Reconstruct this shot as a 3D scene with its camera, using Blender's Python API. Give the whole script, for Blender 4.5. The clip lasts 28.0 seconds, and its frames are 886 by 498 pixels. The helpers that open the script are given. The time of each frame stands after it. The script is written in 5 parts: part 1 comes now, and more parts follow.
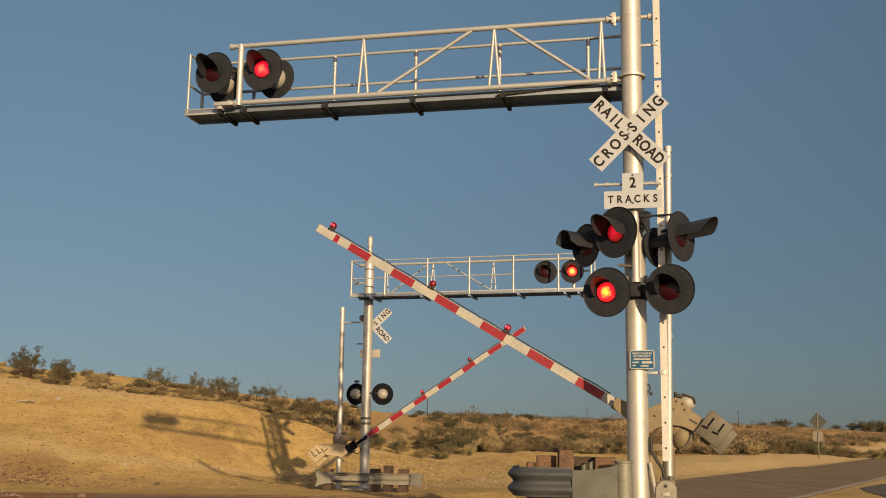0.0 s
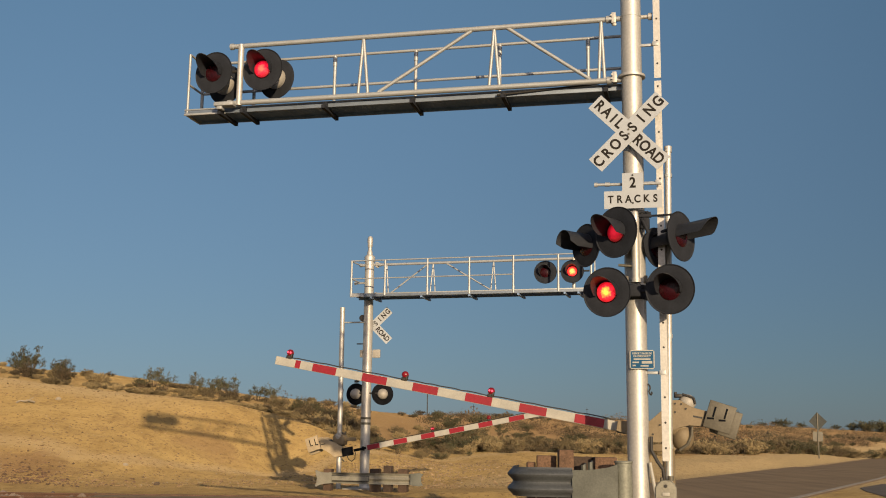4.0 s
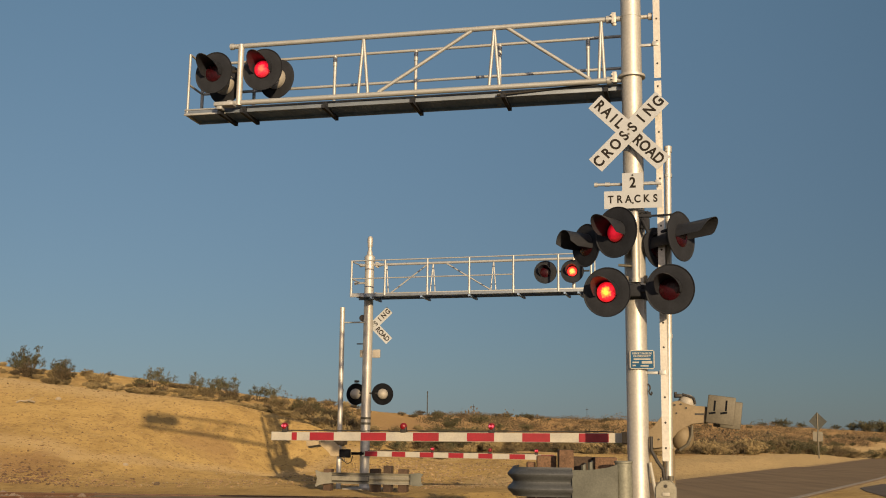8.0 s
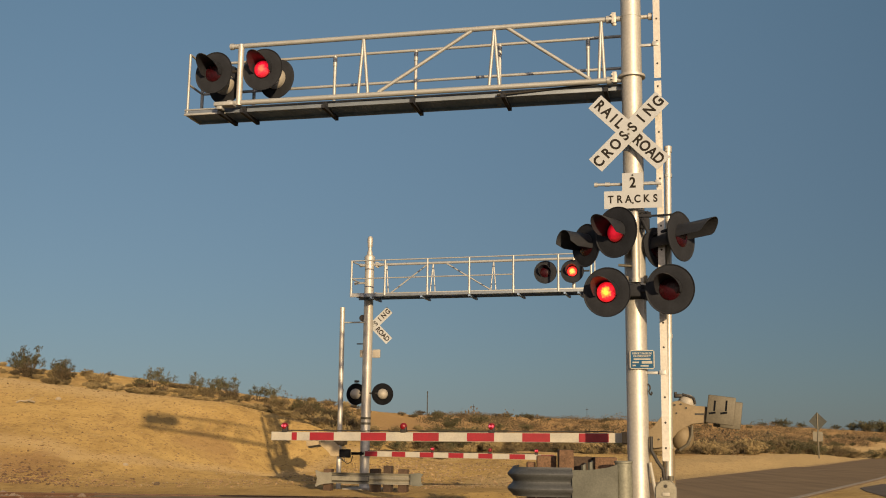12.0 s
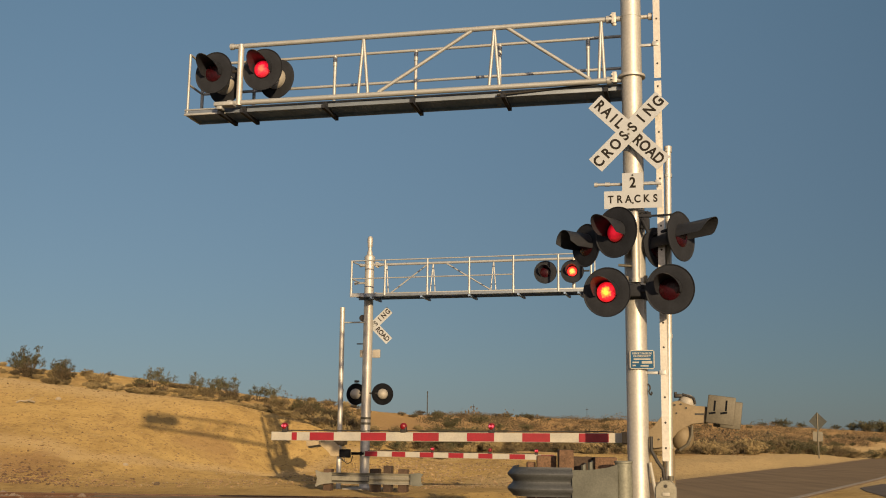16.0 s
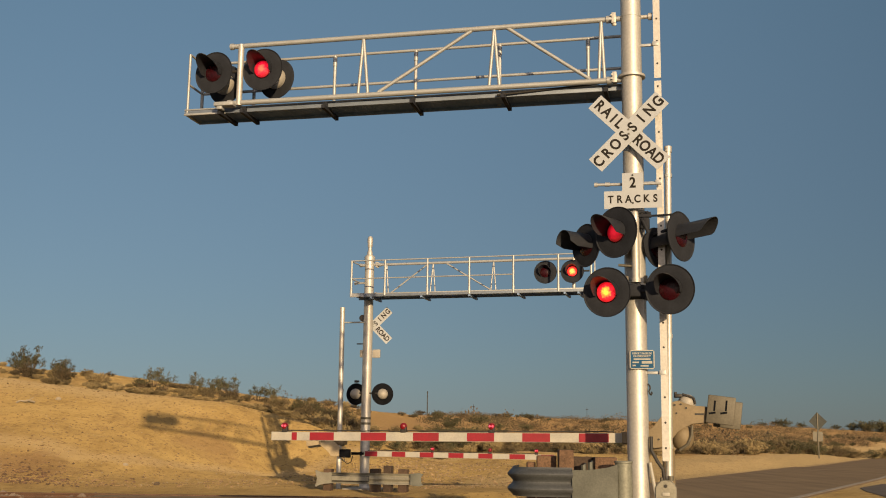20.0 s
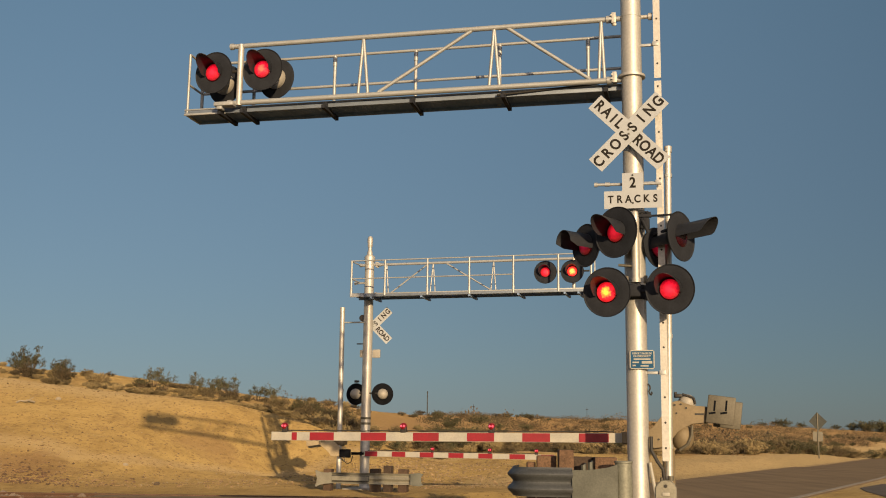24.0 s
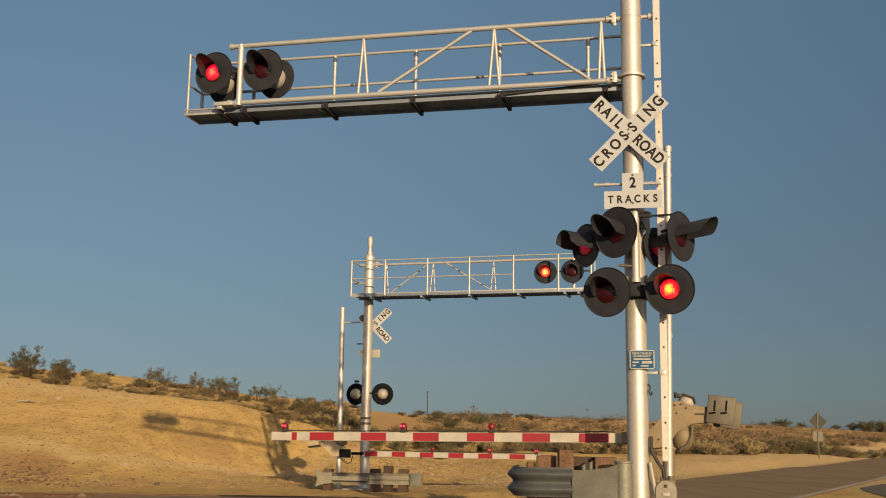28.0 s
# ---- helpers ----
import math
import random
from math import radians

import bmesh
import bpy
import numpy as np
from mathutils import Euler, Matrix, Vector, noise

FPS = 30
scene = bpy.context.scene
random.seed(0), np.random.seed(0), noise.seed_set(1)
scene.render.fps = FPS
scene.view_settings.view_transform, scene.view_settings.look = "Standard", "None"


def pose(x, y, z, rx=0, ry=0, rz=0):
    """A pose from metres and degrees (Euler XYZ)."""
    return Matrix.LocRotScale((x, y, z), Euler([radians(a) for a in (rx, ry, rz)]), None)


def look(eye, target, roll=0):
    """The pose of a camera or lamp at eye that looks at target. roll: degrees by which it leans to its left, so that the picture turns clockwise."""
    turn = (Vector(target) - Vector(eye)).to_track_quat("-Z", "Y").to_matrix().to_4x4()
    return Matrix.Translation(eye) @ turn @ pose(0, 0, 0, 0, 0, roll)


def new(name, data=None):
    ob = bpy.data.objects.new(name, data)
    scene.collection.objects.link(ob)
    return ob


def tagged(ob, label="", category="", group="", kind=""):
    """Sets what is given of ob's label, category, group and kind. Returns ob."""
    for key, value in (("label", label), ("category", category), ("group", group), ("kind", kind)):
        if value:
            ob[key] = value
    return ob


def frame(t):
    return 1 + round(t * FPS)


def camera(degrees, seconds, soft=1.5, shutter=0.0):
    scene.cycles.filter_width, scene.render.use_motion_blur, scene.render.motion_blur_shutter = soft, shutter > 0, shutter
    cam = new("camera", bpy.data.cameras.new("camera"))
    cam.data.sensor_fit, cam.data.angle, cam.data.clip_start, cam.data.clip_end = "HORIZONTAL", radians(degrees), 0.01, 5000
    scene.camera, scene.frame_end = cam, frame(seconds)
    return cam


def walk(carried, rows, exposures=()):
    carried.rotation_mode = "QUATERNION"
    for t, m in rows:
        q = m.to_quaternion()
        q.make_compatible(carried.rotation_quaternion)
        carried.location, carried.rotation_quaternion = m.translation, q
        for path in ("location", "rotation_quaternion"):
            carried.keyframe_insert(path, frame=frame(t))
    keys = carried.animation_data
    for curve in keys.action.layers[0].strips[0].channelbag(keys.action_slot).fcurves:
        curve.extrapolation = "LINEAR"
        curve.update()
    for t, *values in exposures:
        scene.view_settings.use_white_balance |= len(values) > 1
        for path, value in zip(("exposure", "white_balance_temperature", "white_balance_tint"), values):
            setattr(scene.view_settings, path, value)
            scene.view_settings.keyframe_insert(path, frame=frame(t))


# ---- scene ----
cam = camera(44.85, 28.0, soft=1.0)
EYE_POSE = Matrix.Translation((0, 0, 1.25)) @ pose(0, 0, 0, 90 + 10.06, 0, 0) @ pose(0, 0, 0, 0, 0, 0.78)
# the white balance drifts a little bluer from two to eight seconds, then back
walk(cam, [(0.0, EYE_POSE), (28.0, EYE_POSE)],
     [(0, 0.35, 6500, 10), (1.2, 0.35, 6480, 10), (2, 0.35, 6220, 10), (3, 0.35, 5920, 10), (4.5, 0.35, 5880, 10), (6, 0.35, 6050, 10), (7.5, 0.35, 6300, 10), (9, 0.35, 6440, 10), (12, 0.35, 6500, 10), (28, 0.35, 6500, 10)])

# ---- light: low evening sun from behind and to the right, clear sky ----
SUN_AZ, SUN_EL = 163.9, 8.6        # degrees, clockwise from +Y, and above the horizon
world = bpy.data.worlds.new("evening_sky")
scene.world = world
world.use_nodes = True
sky = world.node_tree.nodes.new("ShaderNodeTexSky")
sky.sky_type = "NISHITA"
sky.sun_disc = False
sky.sun_elevation, sky.sun_rotation = radians(SUN_EL), radians(SUN_AZ)
sky.air_density, sky.dust_density, sky.ozone_density = 1.0, 0.4, 3.0
world.node_tree.nodes["Background"].inputs["Strength"].default_value = 0.0607
haze = world.node_tree.nodes.new("ShaderNodeMix")          # thin even haze over the clear sky
haze.data_type = "RGBA"
haze.inputs[0].default_value = 0.70
haze_co = world.node_tree.nodes.new("ShaderNodeTexCoord")   # the haze is brightest towards and opposite the sun, bluer higher up
haze_dot = world.node_tree.nodes.new("ShaderNodeVectorMath")
haze_dot.operation = "DOT_PRODUCT"
haze_dot.inputs[1].default_value = (math.sin(radians(SUN_AZ)), math.cos(radians(SUN_AZ)), -0.08)
haze_abs = world.node_tree.nodes.new("ShaderNodeMath")
haze_abs.operation = "ABSOLUTE"
haze_gain = world.node_tree.nodes.new("ShaderNodeMapRange")
for i_, v_ in ((1, 0.57), (2, 1.0), (3, 0.53), (4, 1.17)):
    haze_gain.inputs[i_].default_value = v_
haze_up = world.node_tree.nodes.new("ShaderNodeSeparateXYZ")
haze_rise = world.node_tree.nodes.new("ShaderNodeMapRange")
haze_rise.inputs[1].default_value, haze_rise.inputs[2].default_value = 0.0, 0.42
haze_tone = world.node_tree.nodes.new("ShaderNodeMix")
haze_tone.data_type = "RGBA"
haze_tone.inputs[6].default_value, haze_tone.inputs[7].default_value = (2.16, 2.94, 3.64, 1), (1.70, 2.92, 4.05, 1)
haze_side = world.node_tree.nodes.new("ShaderNodeMapRange")       # warm and pale round the low sun
haze_side.inputs[1].default_value, haze_side.inputs[2].default_value = 0.1, 1.0
haze_warm = world.node_tree.nodes.new("ShaderNodeMix")
haze_warm.data_type = "RGBA"
haze_warm.inputs[7].default_value = (28.0, 21.5, 17.5, 1)
haze_thin = world.node_tree.nodes.new("ShaderNodeMapRange")       # the low haze is thinner to the east
for i_, v_ in ((1, -0.35), (2, 0.22), (3, 0.13), (4, -0.26)):
    haze_thin.inputs[i_].default_value = v_
haze_low = world.node_tree.nodes.new("ShaderNodeMath")
haze_low.operation = "SUBTRACT"
haze_low.inputs[0].default_value = 1.0
haze_amount = world.node_tree.nodes.new("ShaderNodeMath")
haze_amount.operation = "MULTIPLY_ADD"
haze_amount.inputs[2].default_value = 1.0
haze_all = world.node_tree.nodes.new("ShaderNodeMath")
haze_all.operation = "MULTIPLY"
haze_lit = world.node_tree.nodes.new("ShaderNodeVectorMath")
haze_lit.operation = "SCALE"
for a_, b_ in ((haze_co.outputs["Generated"], haze_dot.inputs[0]), (haze_dot.outputs["Value"], haze_abs.inputs[0]), (haze_abs.outputs[0], haze_gain.inputs[0]),
               (haze_co.outputs["Generated"], haze_up.inputs[0]), (haze_up.outputs["Z"], haze_rise.inputs[0]), (haze_rise.outputs[0], haze_tone.inputs[0]),
               (haze_dot.outputs["Value"], haze_side.inputs[0]), (haze_side.outputs[0], haze_warm.inputs[0]), (haze_tone.outputs[2], haze_warm.inputs[6]), (haze_warm.outputs[2], haze_lit.inputs[0]), (haze_up.outputs["X"], haze_thin.inputs[0]), (haze_rise.outputs[0], haze_low.inputs[1]), (haze_thin.outputs[0], haze_amount.inputs[0]), (haze_low.outputs[0], haze_amount.inputs[1]),
               (haze_amount.outputs[0], haze_all.inputs[0]), (haze_gain.outputs[0], haze_all.inputs[1]), (haze_all.outputs[0], haze_lit.inputs["Scale"]), (haze_lit.outputs[0], haze.inputs[7])):
    world.node_tree.links.new(a_, b_)
world.node_tree.links.new(sky.outputs["Color"], haze.inputs[6])
world.node_tree.links.new(haze.outputs[2], world.node_tree.nodes["Background"].inputs["Color"])
sun_lamp = new("sun", bpy.data.lights.new("sun", "SUN"))
sun_lamp.data.energy, sun_lamp.data.angle, sun_lamp.data.color = 4.3, radians(0.53), (1.0, 0.715, 0.40)
_a, _e = radians(SUN_AZ), radians(SUN_EL)
SUN_DIR = Vector((math.sin(_a) * math.cos(_e), math.cos(_a) * math.cos(_e), math.sin(_e)))
sun_lamp.matrix_world = look(SUN_DIR * 60, (0, 0, 0))


# ---- materials ----
def material(name, base, rough=0.6, metal=0.0, vary=0.15, scale=6.0, fine=60.0, bump=0.0, tint=None, per_object=0.0, per_island=0.0, spec=0.5, dusty=0.0):
    """A surface with variation at two scales, a fine relief and, if asked, a change from piece to piece."""
    m = bpy.data.materials.new(name)
    m.use_nodes = True
    t = m.node_tree
    n, l = t.nodes, t.links
    b = n["Principled BSDF"]
    b.inputs["Roughness"].default_value, b.inputs["Metallic"].default_value = rough, metal
    b.inputs["Specular IOR Level"].default_value, b.inputs["Diffuse Roughness"].default_value = spec, dusty
    co = n.new("ShaderNodeTexCoord")
    big, small = n.new("ShaderNodeTexNoise"), n.new("ShaderNodeTexNoise")
    for tex, sc in ((big, scale), (small, fine)):
        tex.inputs["Scale"].default_value, tex.inputs["Detail"].default_value = sc, 5
        l.new(co.outputs["Object"], tex.inputs["Vector"])
    tint = tint or tuple(c * (1 - vary * 1.6) for c in base)
    mix = n.new("ShaderNodeMix")
    mix.data_type = "RGBA"
    mix.inputs[6].default_value, mix.inputs[7].default_value = (*base, 1), (*tint, 1)
    ramp = n.new("ShaderNodeMapRange")
    ramp.inputs[1].default_value, ramp.inputs[2].default_value = 0.35, 0.68
    l.new(big.outputs["Fac"], ramp.inputs[0])
    l.new(ramp.outputs[0], mix.inputs[0])
    hsv = n.new("ShaderNodeHueSaturation")
    val = n.new("ShaderNodeMapRange")
    val.inputs[3].default_value, val.inputs[4].default_value = 1 - vary, 1 + vary
    val.inputs[1].default_value, val.inputs[2].default_value = 0.3, 0.7
    l.new(small.outputs["Fac"], val.inputs[0])
    last = val.outputs[0]
    if per_object or per_island:
        src = n.new("ShaderNodeObjectInfo").outputs["Random"] if per_object else n.new("ShaderNodeNewGeometry").outputs["Random Per Island"]
        k = per_object or per_island
        pr, mul = n.new("ShaderNodeMapRange"), n.new("ShaderNodeMath")
        pr.inputs[3].default_value, pr.inputs[4].default_value = 1 - k, 1 + k
        mul.operation = "MULTIPLY"
        l.new(src, pr.inputs[0])
        l.new(pr.outputs[0], mul.inputs[0])
        l.new(last, mul.inputs[1])
        last = mul.outputs[0]
    l.new(last, hsv.inputs["Value"])
    l.new(mix.outputs[2], hsv.inputs["Color"])
    l.new(hsv.outputs[0], b.inputs["Base Color"])
    rr = n.new("ShaderNodeMapRange")
    rr.inputs[3].default_value, rr.inputs[4].default_value = max(rough - 0.1, 0.03), min(rough + 0.12, 1)
    l.new(big.outputs["Fac"], rr.inputs[0])
    l.new(rr.outputs[0], b.inputs["Roughness"])
    if bump:
        bp = n.new("ShaderNodeBump")
        bp.inputs["Strength"].default_value, bp.inputs["Distance"].default_value = bump, 0.02
        l.new(small.outputs["Fac"], bp.inputs["Height"])
        l.new(bp.outputs[0], b.inputs["Normal"])
    return m


def ground_material():
    """Desert sand: pale and dark drifts, gravel specks, dry-grass patches on the higher ground."""
    m = bpy.data.materials.new("desert_sand")
    m.use_nodes = True
    n, l = m.node_tree.nodes, m.node_tree.links
    b = n["Principled BSDF"]
    b.inputs["Roughness"].default_value, b.inputs["Diffuse Roughness"].default_value = 0.95, 1.0
    b.inputs["Specular IOR Level"].default_value = 0.15
    co = n.new("ShaderNodeTexCoord")

    stretch = n.new("ShaderNodeVectorMath")     # drifts and wash lines run up and down the bank
    stretch.operation = "MULTIPLY"
    stretch.inputs[1].default_value = (1, 0.6, 1)
    l.new(co.outputs["Object"], stretch.inputs[0])

    def noise_tex(sc, detail=6, rough=0.55):
        t = n.new("ShaderNodeTexNoise")
        t.inputs["Scale"].default_value, t.inputs["Detail"].default_value, t.inputs["Roughness"].default_value = sc, detail, rough
        l.new(stretch.outputs[0], t.inputs["Vector"])
        return t.outputs["Fac"]

    def span(src, a, c, lo=0.0, hi=1.0):
        r = n.new("ShaderNodeMapRange")
        for i, v in ((1, a), (2, c), (3, lo), (4, hi)):
            r.inputs[i].default_value = v
        l.new(src, r.inputs[0])
        return r.outputs[0]

    def mixed(fac, a, c):
        x = n.new("ShaderNodeMix")
        x.data_type = "RGBA"
        l.new(fac, x.inputs[0])
        for i, v in ((6, a), (7, c)):
            if isinstance(v, tuple):
                x.inputs[i].default_value = (*v, 1)
            else:
                l.new(v, x.inputs[i])
        return x.outputs[2]

    def calc(op, a, c):
        x = n.new("ShaderNodeMath")
        x.operation = op
        for i, v in ((0, a), (1, c)):
            if isinstance(v, (int, float)):
                x.inputs[i].default_value = v
            else:
                l.new(v, x.inputs[i])
        return x.outputs[0]

    xyz = n.new("ShaderNodeSeparateXYZ")
    l.new(co.outputs["Object"], xyz.inputs[0])
    gx, gy = xyz.outputs["X"], xyz.outputs["Y"]
    ragged = calc("MULTIPLY", calc("SUBTRACT", noise_tex(0.9, 8, 0.7), 0.5), 4.0)

    def patch(cx, cy, rx, ry, strength):
        d = calc("ADD", calc("POWER", calc("MULTIPLY", calc("SUBTRACT", gx, cx), 1 / rx), 2.0), calc("POWER", calc("MULTIPLY", calc("SUBTRACT", gy, cy), 1 / ry), 2.0))
        return span(calc("ADD", d, ragged), 0.4, 1.5, strength, 0.0)

    col = mixed(span(noise_tex(0.22), 0.38, 0.66), (0.408, 0.297, 0.120), (0.342, 0.242, 0.094))
    col = mixed(span(noise_tex(1.1, 10, 0.72), 0.45, 0.62, 0, 0.75), col, (0.250, 0.172, 0.067))
    # red-brown soil on the plain behind the bank
    col = mixed(calc("MULTIPLY", span(calc("ADD", calc("SUBTRACT", gy, calc("MAXIMUM", gx, 0.0)), ragged), 54, 58, 0, 0.8), span(gx, -16, -2, 0.1, 1)), col, (0.228, 0.145, 0.0693))
    # swept pale sand on the shoulders of the road
    verge = calc("ABSOLUTE", calc("SUBTRACT", gx, calc("ADD", 9.3, calc("MULTIPLY", calc("SUBTRACT", gy, 34.0), 0.488))), 0.0)
    verge = calc("MULTIPLY", span(calc("ADD", verge, ragged), 8.5, 11, 0.85, 0), span(gy, 30, 36, 0, 1))
    col = mixed(verge, col, (0.416, 0.32, 0.168))
    # smooth pale sand along the crest, a pale wheel track across the foot of the bank
    crest = calc("MULTIPLY", span(calc("ADD", gy, ragged), 45.3, 47.6, 0, 0.8), span(calc("ADD", gx, ragged), -15, -10, 1, 0))
    crest = calc("MULTIPLY", crest, span(calc("ADD", gy, ragged), 52, 54, 1, 0))
    col = mixed(crest, col, (0.407, 0.313, 0.164))
    mid = calc("ADD", 36.6, calc("MULTIPLY", calc("MAXIMUM", calc("ADD", gx, 12.0), 0.0), 1.2))
    off = calc("ABSOLUTE", calc("SUBTRACT", gy, mid), 0.0)
    col = mixed(span(calc("ADD", off, calc("MULTIPLY", ragged, 0.4)), 0.5, 1.3, 0.5, 0), col, (0.416, 0.322, 0.183))
    # reddish gravelly patches
    col = mixed(patch(-13.3, 33.6, 1.8, 1.9, 0.55), col, (0.184, 0.106, 0.0584))
    col = mixed(patch(-9.2, 43.6, 1.3, 1.5, 0.5), col, (0.193, 0.119, 0.0658))
    col = mixed(span(noise_tex(6, 6, 0.75), 0.54, 0.62, 0, 0.8), col, (0.166, 0.106, 0.0482))
    col = mixed(span(noise_tex(22, 3), 0.62, 0.70, 0, 0.8), col, (0.341, 0.275, 0.183))
    l.new(col, b.inputs["Base Color"])
    bp = n.new("ShaderNodeBump")
    bp.inputs["Strength"].default_value, bp.inputs["Distance"].default_value = 1.0, 0.11
    l.new(noise_tex(9, 8, 0.7), bp.inputs["Height"])
    l.new(bp.outputs[0], b.inputs["Normal"])
    return m


def asphalt_material():
    """Sun-bleached asphalt with lengthwise tyre bands, patches and stone grain."""
    m = material("worn_asphalt", (0.345, 0.24, 0.127), 0.9, 0.0, 0.14, 0.5, 45, 0.35, tint=(0.29, 0.20, 0.11), spec=0.15)
    n, l = m.node_tree.nodes, m.node_tree.links
    b = n["Principled BSDF"]
    co, mp = n.new("ShaderNodeTexCoord"), n.new("ShaderNodeMapping")
    mp.inputs["Rotation"].default_value = (0, 0, radians(26))       # along the road
    mp.inputs["Scale"].default_value = (1.1, 0.05, 1)
    tex, r, mul = n.new("ShaderNodeTexNoise"), n.new("ShaderNodeMapRange"), n.new("ShaderNodeMix")
    tex.inputs["Scale"].default_value, tex.inputs["Detail"].default_value = 1.6, 6
    for i, v in ((1, 0.40), (2, 0.66), (3, 0.0), (4, 0.4)):
        r.inputs[i].default_value = v
    mul.data_type = "RGBA"
    mul.inputs[7].default_value = (0.17, 0.12, 0.07, 1)
    l.new(co.outputs["Object"], mp.inputs[0])
    l.new(mp.outputs[0], tex.inputs["Vector"])
    l.new(tex.outputs["Fac"], r.inputs[0])
    l.new(r.outputs[0], mul.inputs[0])
    l.new(b.inputs["Base Color"].links[0].from_socket, mul.inputs[6])
    l.new(mul.outputs[2], b.inputs["Base Color"])
    return m


def glow_material(name, core, rim, strength, radius):
    """A lamp's glow: a hot core that falls off to a red rim."""
    m = bpy.data.materials.new(name)
    m.use_nodes = True
    n, l = m.node_tree.nodes, m.node_tree.links
    b = n["Principled BSDF"]
    b.inputs["Base Color"].default_value = (0.12, 0.005, 0.005, 1)
    co, ln, mr = n.new("ShaderNodeTexCoord"), n.new("ShaderNodeVectorMath"), n.new("ShaderNodeMapRange")
    sep = n.new("ShaderNodeVectorMath")
    sep.operation = "MULTIPLY"
    sep.inputs[1].default_value = (1, 0, 1)
    ln.operation = "LENGTH"
    nz = n.new("ShaderNodeTexNoise")
    nz.inputs["Scale"].default_value = 30
    l.new(co.outputs["Object"], nz.inputs["Vector"])
    ad = n.new("ShaderNodeMath")
    ad.operation = "MULTIPLY_ADD"
    ad.inputs[1].default_value = 0.09
    l.new(nz.outputs["Fac"], ad.inputs[0])
    l.new(co.outputs["Object"], sep.inputs[0])
    l.new(sep.outputs[0], ln.inputs[0])
    l.new(ln.outputs["Value"], ad.inputs[2])
    l.new(ad.outputs[0], mr.inputs[0])
    mr.inputs[1].default_value, mr.inputs[2].default_value = 0.055, radius + 0.06
    cr = n.new("ShaderNodeValToRGB")
    cr.color_ramp.elements[0].color, cr.color_ramp.elements[1].color = (*core, 1), (*(0.28 * c for c in rim), 1)
    cr.color_ramp.elements[0].position, cr.color_ramp.elements[1].position = 0.1, 1.0
    cr.color_ramp.elements.new(0.62).color = (*rim, 1)
    l.new(mr.outputs[0], cr.inputs[0])
    l.new(cr.outputs[0], b.inputs["Emission Color"])
    b.inputs["Emission Strength"].default_value = strength
    return m


M_SAND = ground_material()
M_SILVER = material("aluminium_paint", (0.52, 0.51, 0.48), 0.48, 0.45, 0.10, 1.6, 30, 0.05)
M_TRUSS = material("weathered_aluminium", (0.42, 0.435, 0.44), 0.5, 0.4, 0.08, 3, 50, 0.04)
# blue put into the steel's colour for the cool shade under the walkway
M_WALK = material("galvanised_grating_shade_blue", (0.224, 0.316, 0.486), 0.6, 0.2, 0.12, 4, 60, 0.05)
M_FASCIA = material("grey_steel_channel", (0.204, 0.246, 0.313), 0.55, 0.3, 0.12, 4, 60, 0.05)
M_BLACK = material("black_enamel", (0.023, 0.026, 0.034), 0.75, 0.0, 0.15, 5, 40, 0.03, spec=0.2)
M_HOOD = material("glossy_black_hood", (0.025, 0.028, 0.036), 0.45, 0.0, 0.12, 5, 40, 0.02, spec=0.4)
M_DEEPBLACK = material("deep_black_enamel", (0.006, 0.007, 0.010), 0.8, 0.0, 0.2, 5, 40, spec=0.1)
M_CREAM = material("pale_grey_housing", (0.36, 0.34, 0.30), 0.5, 0.0, 0.08, 8, 60)
M_LENS = material("dark_red_lens", (0.034, 0.003, 0.006), 0.25, 0.0, 0.3, 30, 90, 0.2, spec=0.3)
M_LIT = glow_material("lit_signal_lamp", (1.0, 0.13, 0.06), (0.95, 0.006, 0.028), 1.5, 0.095)
M_LITHOT = glow_material("lit_mast_lamp", (1.0, 0.42, 0.035), (0.95, 0.010, 0.020), 1.9, 0.10)
M_LITRED = glow_material("warming_lamp", (1.0, 0.022, 0.05), (0.75, 0.004, 0.02), 1.0, 0.11)
M_LITSIDE = glow_material("lit_lamp_turned_aside", (0.60, 0.012, 0.026), (0.40, 0.004, 0.012), 0.95, 0.10)
M_LITDIM = glow_material("dim_lamp_turned_aside", (0.50, 0.012, 0.05), (0.30, 0.004, 0.02), 0.42, 0.10)
M_LITFAR = glow_material("lit_far_signal_lamp", (1.0, 0.42, 0.06), (1.0, 0.02, 0.014), 2.4, 0.12)
M_ARMLIT = glow_material("lit_gate_lamp", (1.0, 0.10, 0.14), (1.0, 0.02, 0.05), 1.3, 0.10)
M_ARMRED = material("red_lamp_plastic", (0.20, 0.006, 0.012), 0.3, 0.0, 0.2, 20, 60)
M_WHITE = material("white_reflective_sheet", (0.4, 0.385, 0.336), 0.6, 0.0, 0.08, 5, 60, tint=(0.32, 0.315, 0.29))
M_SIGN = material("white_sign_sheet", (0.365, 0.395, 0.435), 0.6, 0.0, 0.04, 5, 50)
M_SIGNBACK = material("dull_grey_sheet", (0.042, 0.046, 0.042), 0.8, 0.0, 0.1, 5, 40)
M_INK = material("black_lettering", (0.016, 0.014, 0.012), 0.7, spec=0.2)
M_RED = material("red_reflective_sheet", (0.25, 0.006, 0.018), 0.5, 0.0, 0.1, 6, 60)
M_BLUE = material("blue_sign_sheet", (0.002, 0.068, 0.165), 0.75, 0.0, 0.06, 8, 50)
M_TAN = material("tan_machine_paint", (0.215, 0.168, 0.10), 0.6, 0.1, 0.1, 5, 40, 0.05)
# a paler tan for the far gate's brackets and counterweights
M_PALETAN = material("pale_tan_paint", (0.42, 0.34, 0.22), 0.7, 0.0, 0.12, 5, 40, 0.05)
